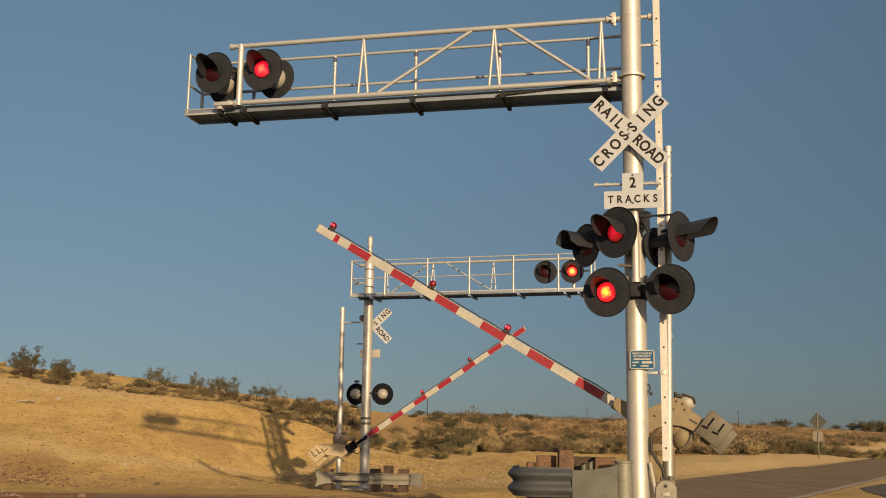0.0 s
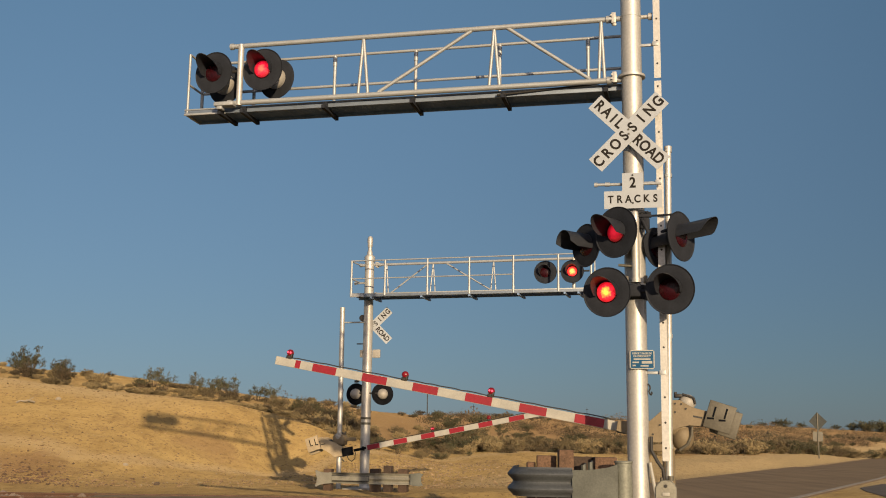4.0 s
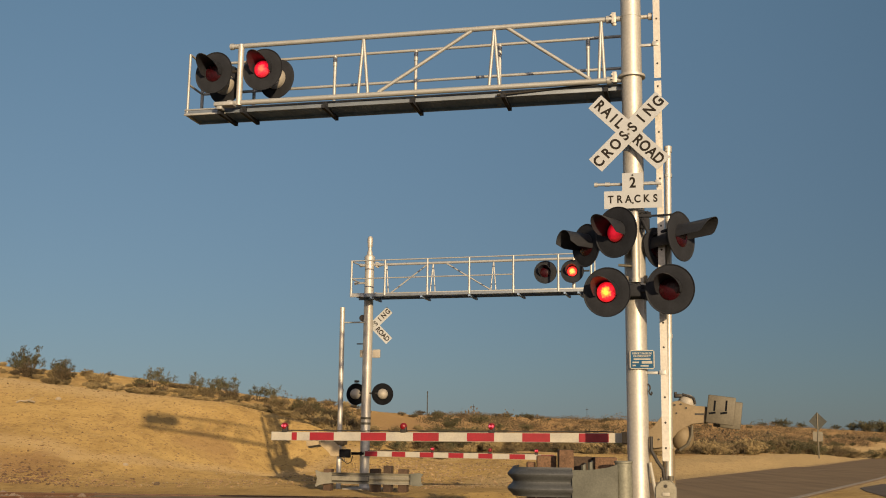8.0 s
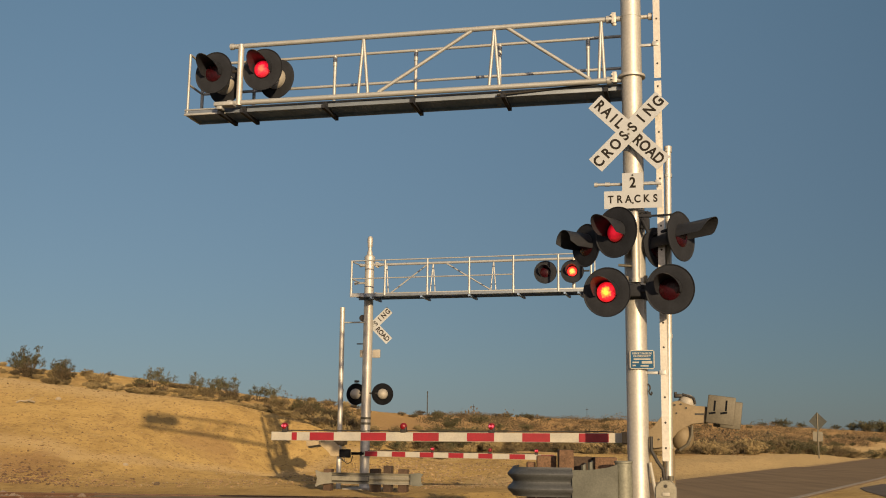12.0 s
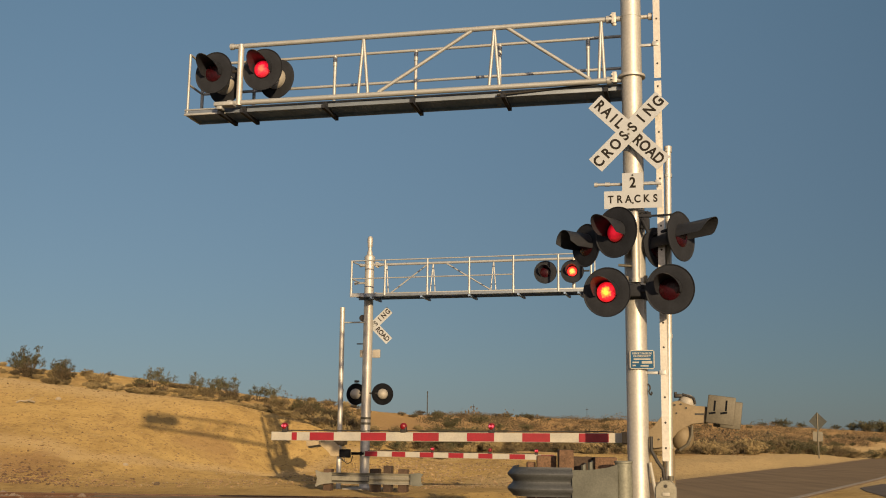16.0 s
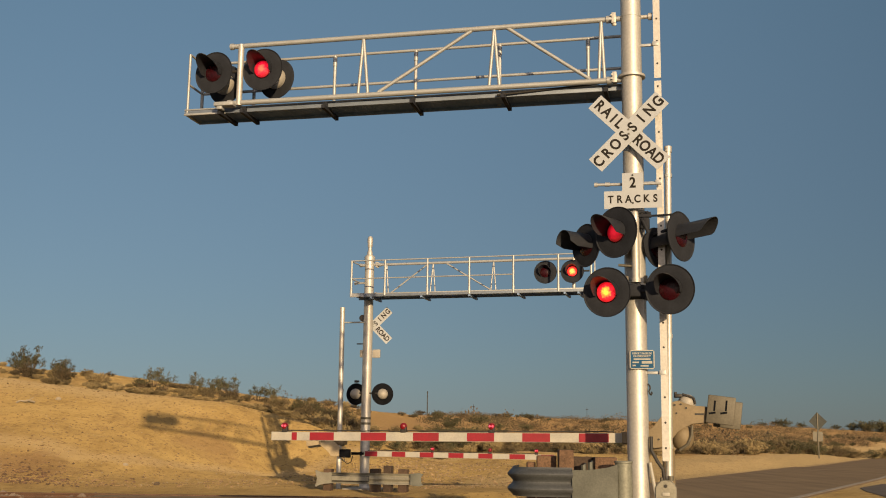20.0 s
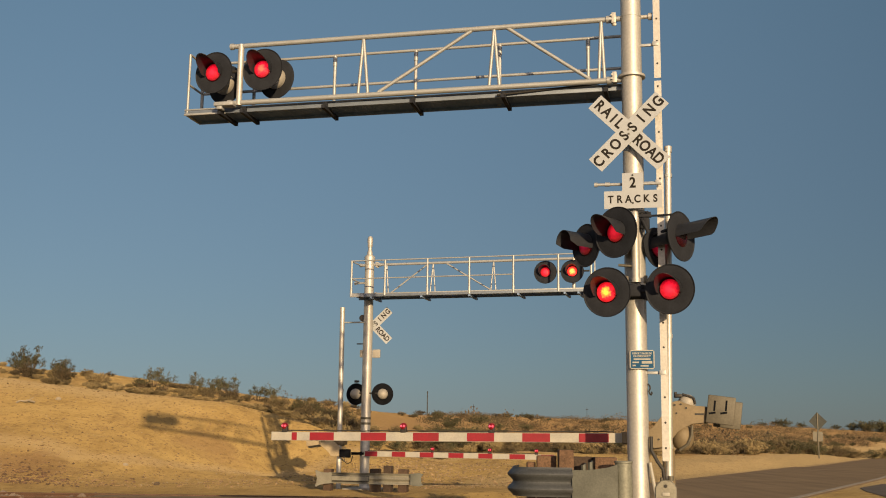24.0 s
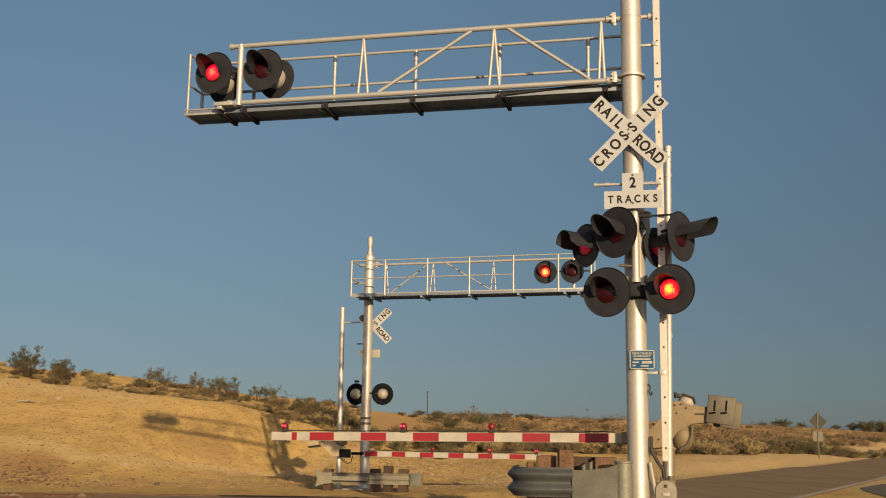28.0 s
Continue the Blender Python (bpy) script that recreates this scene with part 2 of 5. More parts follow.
M_STEEL = material("grey_painted_iron", (0.118, 0.108, 0.083), 0.6, 0.2, 0.12, 6, 40, 0.05)
M_GALV = material("galvanised_steel", (0.075, 0.081, 0.0705), 0.6, 0.25, 0.14, 5, 50, 0.06)
M_BEAM = material("dull_galvanised_steel", (0.084, 0.092, 0.10), 0.55, 0.25, 0.16, 4, 40, 0.06)
# a paler steel for the far guard rail and the junction box
M_PALEGALV = material("pale_galvanised_steel", (0.255, 0.245, 0.20), 0.6, 0.2, 0.12, 6, 40, 0.05)
M_DRUM = material("weathered_galvanised_drum", (0.223, 0.23, 0.189), 0.55, 0.2, 0.2, 5, 40, 0.06)
M_POST = material("creosoted_timber", (0.105, 0.066, 0.042), 0.85, 0.0, 0.35, 6, 50, 0.35, tint=(0.058, 0.037, 0.025))
M_BOARD = material("weathered_red_brown_timber", (0.135, 0.078, 0.045), 0.85, 0.0, 0.3, 5, 45, 0.35, tint=(0.085, 0.05, 0.03))
M_DARK = material("black_cable", (0.03, 0.028, 0.026), 0.6)
M_ASPH = asphalt_material()
# dark tone for the shadow painted on the sand beside the road
M_PATCH = material("roadside_shadow_tone", (0.14, 0.105, 0.07), 0.9, 0.0, 0.2, 2, 30, 0.2)
M_OLDPOST = material("blackened_timber", (0.06, 0.04, 0.028), 0.9, 0.0, 0.25, 6, 50, 0.25)
M_LINE = material("worn_white_line", (0.47, 0.38, 0.27), 0.8, 0.0, 0.25, 4, 30)
M_RAIL = material("rusty_rail_steel", (0.12, 0.065, 0.04), 0.6, 0.5, 0.2, 5, 40, 0.1)
M_BALLAST = material("ballast_stone", (0.158, 0.125, 0.099), 0.9, 0.0, 0.25, 3, 20, 0.4, per_island=0.4, dusty=1.0)
M_PALE = material("bleached_stone", (0.315, 0.27, 0.203), 0.9, 0.0, 0.12, 6, 40, 0.15, dusty=1.0)
M_SPOIL = material("reddish_gravel", (0.132, 0.0825, 0.0495), 0.9, 0.0, 0.2, 4, 30, 0.2, per_island=0.4, dusty=1.0)
M_RUBBLE = material("tan_rubble", (0.291, 0.211, 0.124), 0.9, 0.0, 0.2, 4, 30, 0.2, per_island=0.45, dusty=1.0)
M_DARKROCK = material("dark_brown_stone", (0.104, 0.076, 0.052), 0.9, 0.0, 0.2, 6, 40, 0.3, dusty=1.0)
M_STONE = material("desert_stone", (0.24, 0.161, 0.0878), 0.9, 0.0, 0.2, 4, 30, 0.2, per_island=0.4, dusty=1.0)
M_CREO = material("dark_green_leaf", (0.0813, 0.0806, 0.0359), 0.7, 0.0, 0.25, 3, 25, per_object=0.3)
M_SAGE = material("olive_brown_leaf", (0.135, 0.10, 0.05), 0.8, 0.0, 0.3, 3, 25, per_object=0.55, tint=(0.08, 0.068, 0.034))
M_STRAW = material("dry_straw", (0.263, 0.195, 0.0928), 0.85, 0.0, 0.25, 3, 25, per_object=0.5, tint=(0.20, 0.165, 0.085))
M_SCRUB = material("far_scrub_leaf", (0.144, 0.0896, 0.0419), 0.85, 0.0, 0.25, 0.1, 8, per_island=0.45, tint=(0.058, 0.053, 0.028))
M_TWIG = material("dry_twig", (0.14, 0.095, 0.055), 0.9, 0.0, 0.2, 10, 60)
M_CONC = material("concrete", (0.40, 0.36, 0.30), 0.9, 0.0, 0.12, 5, 50, 0.2)


# ---- mesh helpers ----
def tube(bm, p, q, r, n=12, r2=None, caps=True):
    p, q = Vector(p), Vector(q)
    d = q - p
    m = Matrix.Translation((p + q) / 2) @ d.to_track_quat("Z", "Y").to_matrix().to_4x4()
    bmesh.ops.create_cone(bm, cap_ends=caps, segments=n, radius1=r, radius2=r if r2 is None else r2, depth=d.length, matrix=m)
    return bm


def box(bm, c, s, bevel=0.0, rot=None):
    b2 = bmesh.new()
    bmesh.ops.create_cube(b2, size=1, matrix=Matrix.Diagonal((*s, 1)))
    if bevel:
        bmesh.ops.bevel(b2, geom=b2.edges[:], offset=bevel, segments=2, affect="EDGES", profile=0.5)
    bmesh.ops.transform(b2, matrix=Matrix.Translation(c) @ (rot or Matrix()), verts=b2.verts)
    return merge(bm, b2)


def sweep(bm, path, r, n=8):
    """A round cable or hose along a path."""
    path = [Vector(p) for p in path]
    rings = []
    for i, p in enumerate(path):
        d = (path[min(i + 1, len(path) - 1)] - path[max(i - 1, 0)]).normalized()
        a = d.cross(Vector((0, 1, 0)) if abs(d.y) < 0.9 else Vector((1, 0, 0))).normalized()
        b = d.cross(a)
        rings.append([bm.verts.new(p + (a * math.cos(6.2832 * k / n) + b * math.sin(6.2832 * k / n)) * r) for k in range(n)])
    for f, g_ in zip(rings, rings[1:]):
        for k in range(n):
            bm.faces.new((f[k], f[(k + 1) % n], g_[(k + 1) % n], g_[k]))
    bm.faces.new(rings[0]), bm.faces.new(rings[-1][::-1])
    bmesh.ops.recalc_face_normals(bm, faces=bm.faces)


def merge(bm, b2):
    me = bpy.data.meshes.new("tmp")
    b2.to_mesh(me)
    b2.free()
    bm.from_mesh(me)
    bpy.data.meshes.remove(me)
    return bm


def slab(bm, outline, y0, y1, bevel=0.0):
    """A flat plate from an outline in x and z, between y0 and y1."""
    b2 = bmesh.new()
    a = [b2.verts.new((x, y0, z)) for x, z in outline]
    c = [b2.verts.new((x, y1, z)) for x, z in outline]
    b2.faces.new(a)
    b2.faces.new(c[::-1])
    for i in range(len(a)):
        j = (i + 1) % len(a)
        b2.faces.new((a[j], a[i], c[i], c[j]))
    bmesh.ops.recalc_face_normals(b2, faces=b2.faces)
    if bevel:
        bmesh.ops.bevel(b2, geom=b2.edges[:], offset=bevel, segments=1, affect="EDGES")
    return merge(bm, b2)


def lathe(bm, profile, n=32, axis="Y"):
    """Turns a profile of (radius, along) round the y (or z) axis."""
    rings = []
    for r, a in profile:
        ring = []
        for i in range(n):
            w = 2 * math.pi * i / n
            v = (r * math.cos(w), a, r * math.sin(w)) if axis == "Y" else (r * math.cos(w), r * math.sin(w), a)
            ring.append(bm.verts.new(v))
        rings.append(ring)
    for k in range(len(rings) - 1):
        for i in range(n):
            j = (i + 1) % n
            bm.faces.new((rings[k][i], rings[k][j], rings[k + 1][j], rings[k + 1][i]))
    for ring in (rings[0], rings[-1]):
        if profile[rings.index(ring)][0] > 1e-4:
            bm.faces.new(ring)
    bmesh.ops.remove_doubles(bm, verts=bm.verts, dist=1e-5)
    bmesh.ops.recalc_face_normals(bm, faces=bm.faces)
    return bm


def part(name, bm, mat, parent=None, label="", smooth=True, m=None):
    me = bpy.data.meshes.new(name)
    bm.to_mesh(me)
    bm.free()
    me.materials.append(mat)
    ob = new(name, me)
    if smooth:
        for p in me.polygons:
            p.use_smooth = True
        me.set_sharp_from_angle(angle=radians(38))
    if parent:
        ob.parent = parent
    if m is not None:
        ob.matrix_basis = m
    return tagged(ob, label)


def thing(name, m, label, category, group=""):
    ob = new(name)
    ob.empty_display_size = 0.1
    ob.matrix_basis = m
    return tagged(ob, label, category, group)


def letter(ch, size, m, parent, name="lettering", ink=None):
    cu = bpy.data.curves.new("text", "FONT")
    cu.body, cu.size, cu.extrude, cu.align_x, cu.align_y = ch, size, 0.0015, "CENTER", "CENTER"
    cu.offset = size * 0.030
    tmp = new("text", cu)
    bpy.context.view_layer.update()
    me = bpy.data.meshes.new_from_object(tmp.evaluated_get(bpy.context.evaluated_depsgraph_get()))
    bpy.data.objects.remove(tmp)
    me.materials.clear()
    me.materials.append(ink or M_INK)
    ob = new(name, me)
    ob.parent = parent
    ob.matrix_basis = m @ Matrix.Diagonal((0.86, 1, 1, 1))
    return ob


# ---- the lie of the land ----
CREST = ((-0.46, 4.0), (-0.41, 3.85), (-0.318, 3.3), (-0.20, 2.84), (-0.134, 2.1), (-0.09, 1.4), (-0.06, 0.9), (0.0, 0.35), (0.1, 0.15), (0.2, 0.0), (0.5, 0.0))
SKYLINE = ((-0.46, 120), (-0.40, 116), (-0.30, 104), (-0.158, 70), (-0.09, 55), (-0.045, 45), (0.0, 42), (0.05, 42), (0.11, 39), (0.18, 37), (0.27, 34), (0.41, 24), (0.5, 20))
FOOT = ((-0.46, 27.0), (-0.36, 28.5), (-0.30, 32.0), (-0.254, 35.5), (-0.20, 39.0), (-0.17, 41.3), (-0.15, 43.6), (-0.11, 43.0), (-0.07, 38.0), (0.0, 35.0), (0.5, 33.0))
TOP = 52.0      # how far off the bank's crest lies
RIDGE = ((-0.46, 68), (-0.3, 68), (-0.158, 80), (-0.045, 120), (0.1, 240), (0.5, 300))


def along(table, u):
    u = min(max(u, table[0][0]), table[-1][0])
    for (a, p), (b, q) in zip(table, table[1:]):
        if u <= b:
            return p + (q - p) * (u - a) / (b - a)
    return table[-1][1]


def ease(t):
    t = min(max(t, 0), 1)
    return t * t * (3 - 2 * t)


def road_x(y):
    """The road's centre line."""
    if y >= 28:
        return 9.3 + (y - 34) * 0.488
    d = 28 - y
    return 6.37 - 0.488 * d - 0.006 * min(d, 6) * d


def height(x, y):
    u = x / max(y, 24)
    zc, zr, yr = along(CREST, u), 0, along(RIDGE, u)
    zr = 1.25 + along(SKYLINE, u) * yr / 1915
    if y < 25.2:
        z = -0.10 * ease((y - 12) / 5)
    elif y < TOP:
        ys = along(FOOT, u)
        q = min(max((y - ys) / (TOP - ys), 0), 1)
        z = -0.10 - 0.07 * ease((y - 25.2) / 3)
        z += (zc - z) * (0.25 * q + 0.75 * ease((q - 0.08) / 0.84))
    else:
        p = 1.0 if u < -0.05 else 1.0 + 1.2 * ease((u + 0.05) / 0.25)
        z = zc + (zr - zc) * min((y - TOP) / (yr - TOP), 1) ** p
    if y > 27:
        k = ease((y - 31) / 8)
        off = abs(x - road_x(y))
        if y < 260 and u > -0.02:
            near_road = ease((off - 4.2) / 7)
            z = z * near_road - 0.03 * (1 - near_road)
            k *= near_road
        if x < road_x(y):       # a low shoulder of sand along the road
            z += 0.36 * ease((off - 3.2) / 3.0) * ease((y - 40) / 14) * ease((u + 0.02) / 0.1) * (1 - ease((y - 150) / 90))
        v = Vector((x, y, 0))
        z += k * (0.22 * noise.noise(v * 0.13) + 0.09 * noise.noise(v * 0.55 + Vector((7, 3, 1))) + 0.035 * noise.noise(v * 1.9))
    return z


def lines(parts):
    out = []
    for a, b, step in parts:
        k = max(int(round((b - a) / step)), 1)
        out += [a + (b - a) * i / k for i in range(k)]
    return out + [parts[-1][1]]


def build_ground():
    xs = lines([(-3000, -400, 520), (-400, -80, 40), (-80, -24, 4), (-24, 20, 0.42), (20, 60, 2), (60, 400, 17), (400, 3000, 520)])
    ys = lines([(-3000, -300, 540), (-300, -10, 29), (-10, 25, 2.5), (25, 66, 0.42), (66, 130, 2), (130, 330, 8), (330, 3000, 260)])
    verts = [(x, y, height(x, y) if -700 < x < 700 and 0 < y < 700 else height(min(max(x, -700), 700), min(max(y, 0), 700))) for y in ys for x in xs]
    w = len(xs)
    faces = [(r * w + c, r * w + c + 1, (r + 1) * w + c + 1, (r + 1) * w + c) for r in range(len(ys) - 1) for c in range(w - 1)]
    me = bpy.data.meshes.new("ground")
    me.from_pydata(verts, [], faces)
    me.materials.append(M_SAND)
    for p in me.polygons:
        p.use_smooth = True
    return tagged(new("ground", me), "golden-brown desert sand with a bank rising beside the tracks", "ground", kind="structure")


build_ground()


def ribbon(name, mat, rows, label, category):
    """A strip of ground covering; rows of (left point, right point), with a thin edge down into the ground."""
    bm = bmesh.new()
    prev = None
    for a, b in rows:
        cur = [bm.verts.new(p) for p in ((a[0], a[1], a[2] - 0.12), a, b, (b[0], b[1], b[2] - 0.12))]
        if prev:
            for i in range(3):
                bm.faces.new((prev[i], prev[i + 1], cur[i + 1], cur[i]))
        prev = cur
    bmesh.ops.recalc_face_normals(bm, faces=bm.faces)
    return tagged(part(name, bm, mat, smooth=False), label, category, kind="structure")


def road_row(y, off_l, off_r, lift):
    c = road_x(y)
    s = (road_x(y + 0.5) - road_x(y - 0.5))
    h = math.atan(s)
    n = Vector((math.cos(h), -math.sin(h), 0))
    base = Vector((c, y, 0))
    out = []
    for o in (off_l, off_r):
        p = base + n * o
        out.append((p.x, p.y, lift))
    return out


ROAD_YS = [-60, -30, 0, 8, 14] + [16 + 1.5 * i for i in range(60)] + [110 + 10 * i for i in range(20)]
road_rows = []
for y_ in ROAD_YS:
    a_, b_ = road_row(y_, -2.75, 2.80 + 0.035 * min(max(y_ - 26, 0), 19), 0.015)
    lift_ = -0.045 if 15.5 < y_ < 25.5 else -0.025 if y_ > 26 else -0.02
    road_rows.append(((a_[0], a_[1], lift_), (b_[0], b_[1], lift_)))
road = ribbon("road", M_ASPH, road_rows, "worn grey two-lane asphalt road crossing the tracks", "road")
line_rows = []
for y_, (a_, b_) in zip(ROAD_YS, road_rows):
    if y_ >= 25:
        o_ = 2.56 + 0.035 * min(max(y_ - 26, 0), 19)
        m_ = road_row(y_, o_ - 0.10, o_ + 0.10, 0)
        line_rows.append(((m_[0][0], m_[0][1], b_[2] + 0.006), (m_[1][0], m_[1][1], b_[2] + 0.006)))
ribbon("road_edge_line", M_LINE, line_rows, "worn white painted road edge line", "road marking")
ribbon("pavement", M_ASPH, [((-7.3, 8, -0.03), (3.5, 8, -0.03)), ((-7.4, 15, -0.045), (3.5, 15, -0.045)), ((-7.5, 24.75, -0.05), (9, 24.75, -0.05))],
       "grey asphalt apron over the crossing", "pavement")


# a flat dark strip laid where a shadow falls on the roadside sand
ribbon("roadside_shadow", M_PATCH, [((11.2, 27.4, -0.02), (13.2, 27.4, -0.02)), ((11.9, 30.6, -0.02), (14.6, 30.2, -0.02)), ((12.7, 33.2, -0.02), (16.0, 33.0, -0.02)), ((14.9, 36.9, -0.02), (17.2, 36.0, -0.02))],
       "dark strip painted as a shadow on the sandy roadside", "pavement")


# ---- the two tracks ----
def rail(y, x0, x1, name, z0=-0.115):
    bm = bmesh.new()
    prof = [(-0.07, 0), (0.07, 0), (0.07, 0.012), (0.012, 0.03), (0.012, 0.1), (0.036, 0.11), (0.036, 0.14), (-0.036, 0.14), (-0.036, 0.11), (-0.012, 0.1), (-0.012, 0.03), (-0.07, 0.012)]
    ends = [[bm.verts.new((x, y + a, z0 + b)) for a, b in prof] for x in (x0, x1)]
    for i in range(len(prof)):
        j = (i + 1) % len(prof)
        bm.faces.new((ends[0][i], ends[0][j], ends[1][j], ends[1][i]))
    bm.faces.new(ends[0]), bm.faces.new(ends[1][::-1])
    bmesh.ops.recalc_face_normals(bm, faces=bm.faces)
    return bm


for mid in (19.3, 23.6):
    track = tagged(new("railway_track"), "rusty railway track on timber sleepers and ballast", "railway track", "railway tracks")
    for side in (-0.7175, 0.7175):
        part("rail", rail(mid + side, -400, 400, "rail", -0.165), M_RAIL, track)
    tie = bmesh.new()
    box(tie, (0, 0, -0.16), (0.22, 2.6, 0.12), 0.01)
    first = None
    for i in range(60):
        if first is None:
            first = part("sleeper", tie, M_POST, track, smooth=False)
            o = first
        else:
            o = new("sleeper", first.data)
            o.parent = track
        o.location = (-8.0 - 0.52 * i, mid, 0)


def stones(name, mat, count, place, size, label, category, seed):
    rnd = random.Random(seed)
    verts, faces = [], []
    ico = [(0, 0, 1), (0.9, 0, 0.25), (0.28, 0.86, 0.3), (-0.73, 0.5, 0.25), (-0.73, -0.5, 0.3), (0.28, -0.86, 0.25), (0, 0, -0.5)]
    fc = [(0, 1, 2), (0, 2, 3), (0, 3, 4), (0, 4, 5), (0, 5, 1), (6, 2, 1), (6, 3, 2), (6, 4, 3), (6, 5, 4), (6, 1, 5)]
    for _ in range(count):
        x, y = place(rnd)
        s = size * (0.35 + rnd.random() ** 3 * 2.2)
        a = rnd.random() * 6.28
        sq = (0.8 + 0.6 * rnd.random(), 0.8 + 0.4 * rnd.random(), 0.5 + 0.4 * rnd.random())
        k = len(verts)
        z0 = height(x, y)
        for vx, vy, vz in ico:
            j = 0.8 + 0.4 * rnd.random()
            px, py = vx * sq[0] * j, vy * sq[1] * j
            verts.append((x + s * (px * math.cos(a) - py * math.sin(a)), y + s * (px * math.sin(a) + py * math.cos(a)), z0 + s * vz * sq[2] * j))
        faces += [tuple(k + i for i in f) for f in fc]
    me = bpy.data.meshes.new(name)
    me.from_pydata(verts, [], faces)
    me.materials.append(mat)
    return tagged(new(name, me), label, category, kind="stuff")


def bank_spot(rnd):
    while True:
        y = 30.5 + 21 * rnd.random()
        x = y * rnd.uniform(-0.43, 0.16)
        if noise.noise(Vector((x * 0.35, y * 0.5, 4))) > rnd.uniform(-0.45, 0.6):
            return x, y


stones("gravel", M_STONE, 7000, bank_spot, 0.021, "scattered pale and brown desert stones on the bank", "gravel", 5)
stones("pale_gravel", M_PALE, 2200, bank_spot, 0.013, "small pale stones strewn over the bank", "gravel", 15)
stones("rubble", M_RUBBLE, 2400, lambda r: (r.gauss(-1.2, 2.1), r.gauss(41.0, 2.8)), 0.028, "tan broken rubble strewn at the foot of the slope", "rubble", 21)
stones("spoil_gravel", M_SPOIL, 1500, lambda r: (-12.4 + r.gauss(0, 1.2), 30.0 + abs(r.gauss(0, 2.2))), 0.03, "reddish-brown broken gravel beside the track", "gravel", 8)
stones("ballast", M_BALLAST, 2600, lambda r: (r.uniform(-24, -7.7), r.uniform(16.8, 25.3)), 0.05, "grey-brown broken ballast stones round the rails", "ballast", 6)


def rock(x, y, size, mat, label):
    rnd = random.Random(int(x * 100))
    bm = bmesh.new()
    bmesh.ops.create_icosphere(bm, subdivisions=2, radius=size)
    for v in bm.verts:
        v.co *= 0.75 + 0.5 * abs(noise.noise(v.co / size * 1.3 + Vector((x, y, 0))))
        v.co.z *= 0.7
    bmesh.ops.translate(bm, vec=(x, y, height(x, y) + size * 0.25), verts=bm.verts)
    tagged(part("rock", bm, mat, smooth=False), label, "rock")


rock(-10.61, 36.94, 0.10, M_PALE, "pale rounded rock lying on the bank")
rock(-8.24, 31.96, 0.11, M_DARKROCK, "brown rock at the foot of the bank")
rock(-15.77, 44.68, 0.14, M_PALE, "pale rock high on the bank")
wood = thing("driftwood", pose(-16.49, 43.08, height(-16.49, 43.08) + 0.04, 0, 0, 12), "bleached dead branch lying on the sand", "branch")
bm = bmesh.new()
sweep(bm, [(-0.36, 0, 0.0), (-0.22, 0.05, 0.09), (-0.05, 0, 0.06), (0.12, -0.04, 0.10), (0.34, 0.03, 0.03)], 0.028, 8)
part("limb", bm, M_PALE, wood)
bm = bmesh.new()
sweep(bm, [(-0.05, 0, 0.06), (0.05, 0.1, 0.12), (0.10, 0.2, 0.03)], 0.02, 8)
sweep(bm, [(0.12, -0.04, 0.10), (0.2, 0.02, 0.17), (0.27, 0.05, 0.22)], 0.016, 8)
sweep(bm, [(-0.22, 0.05, 0.09), (-0.28, 0.0, 0.02), (-0.30, -0.1, 0.0)], 0.018, 8)
part("twig", bm, M_PALE, wood)


# ---- flashing lamps ----
BLINK, HALF_A, HALF_B = 1.0178, 0.590, 0.10   # period; first moments at which lamps A and B light
BULBS, GATE_GLOWS = [], []


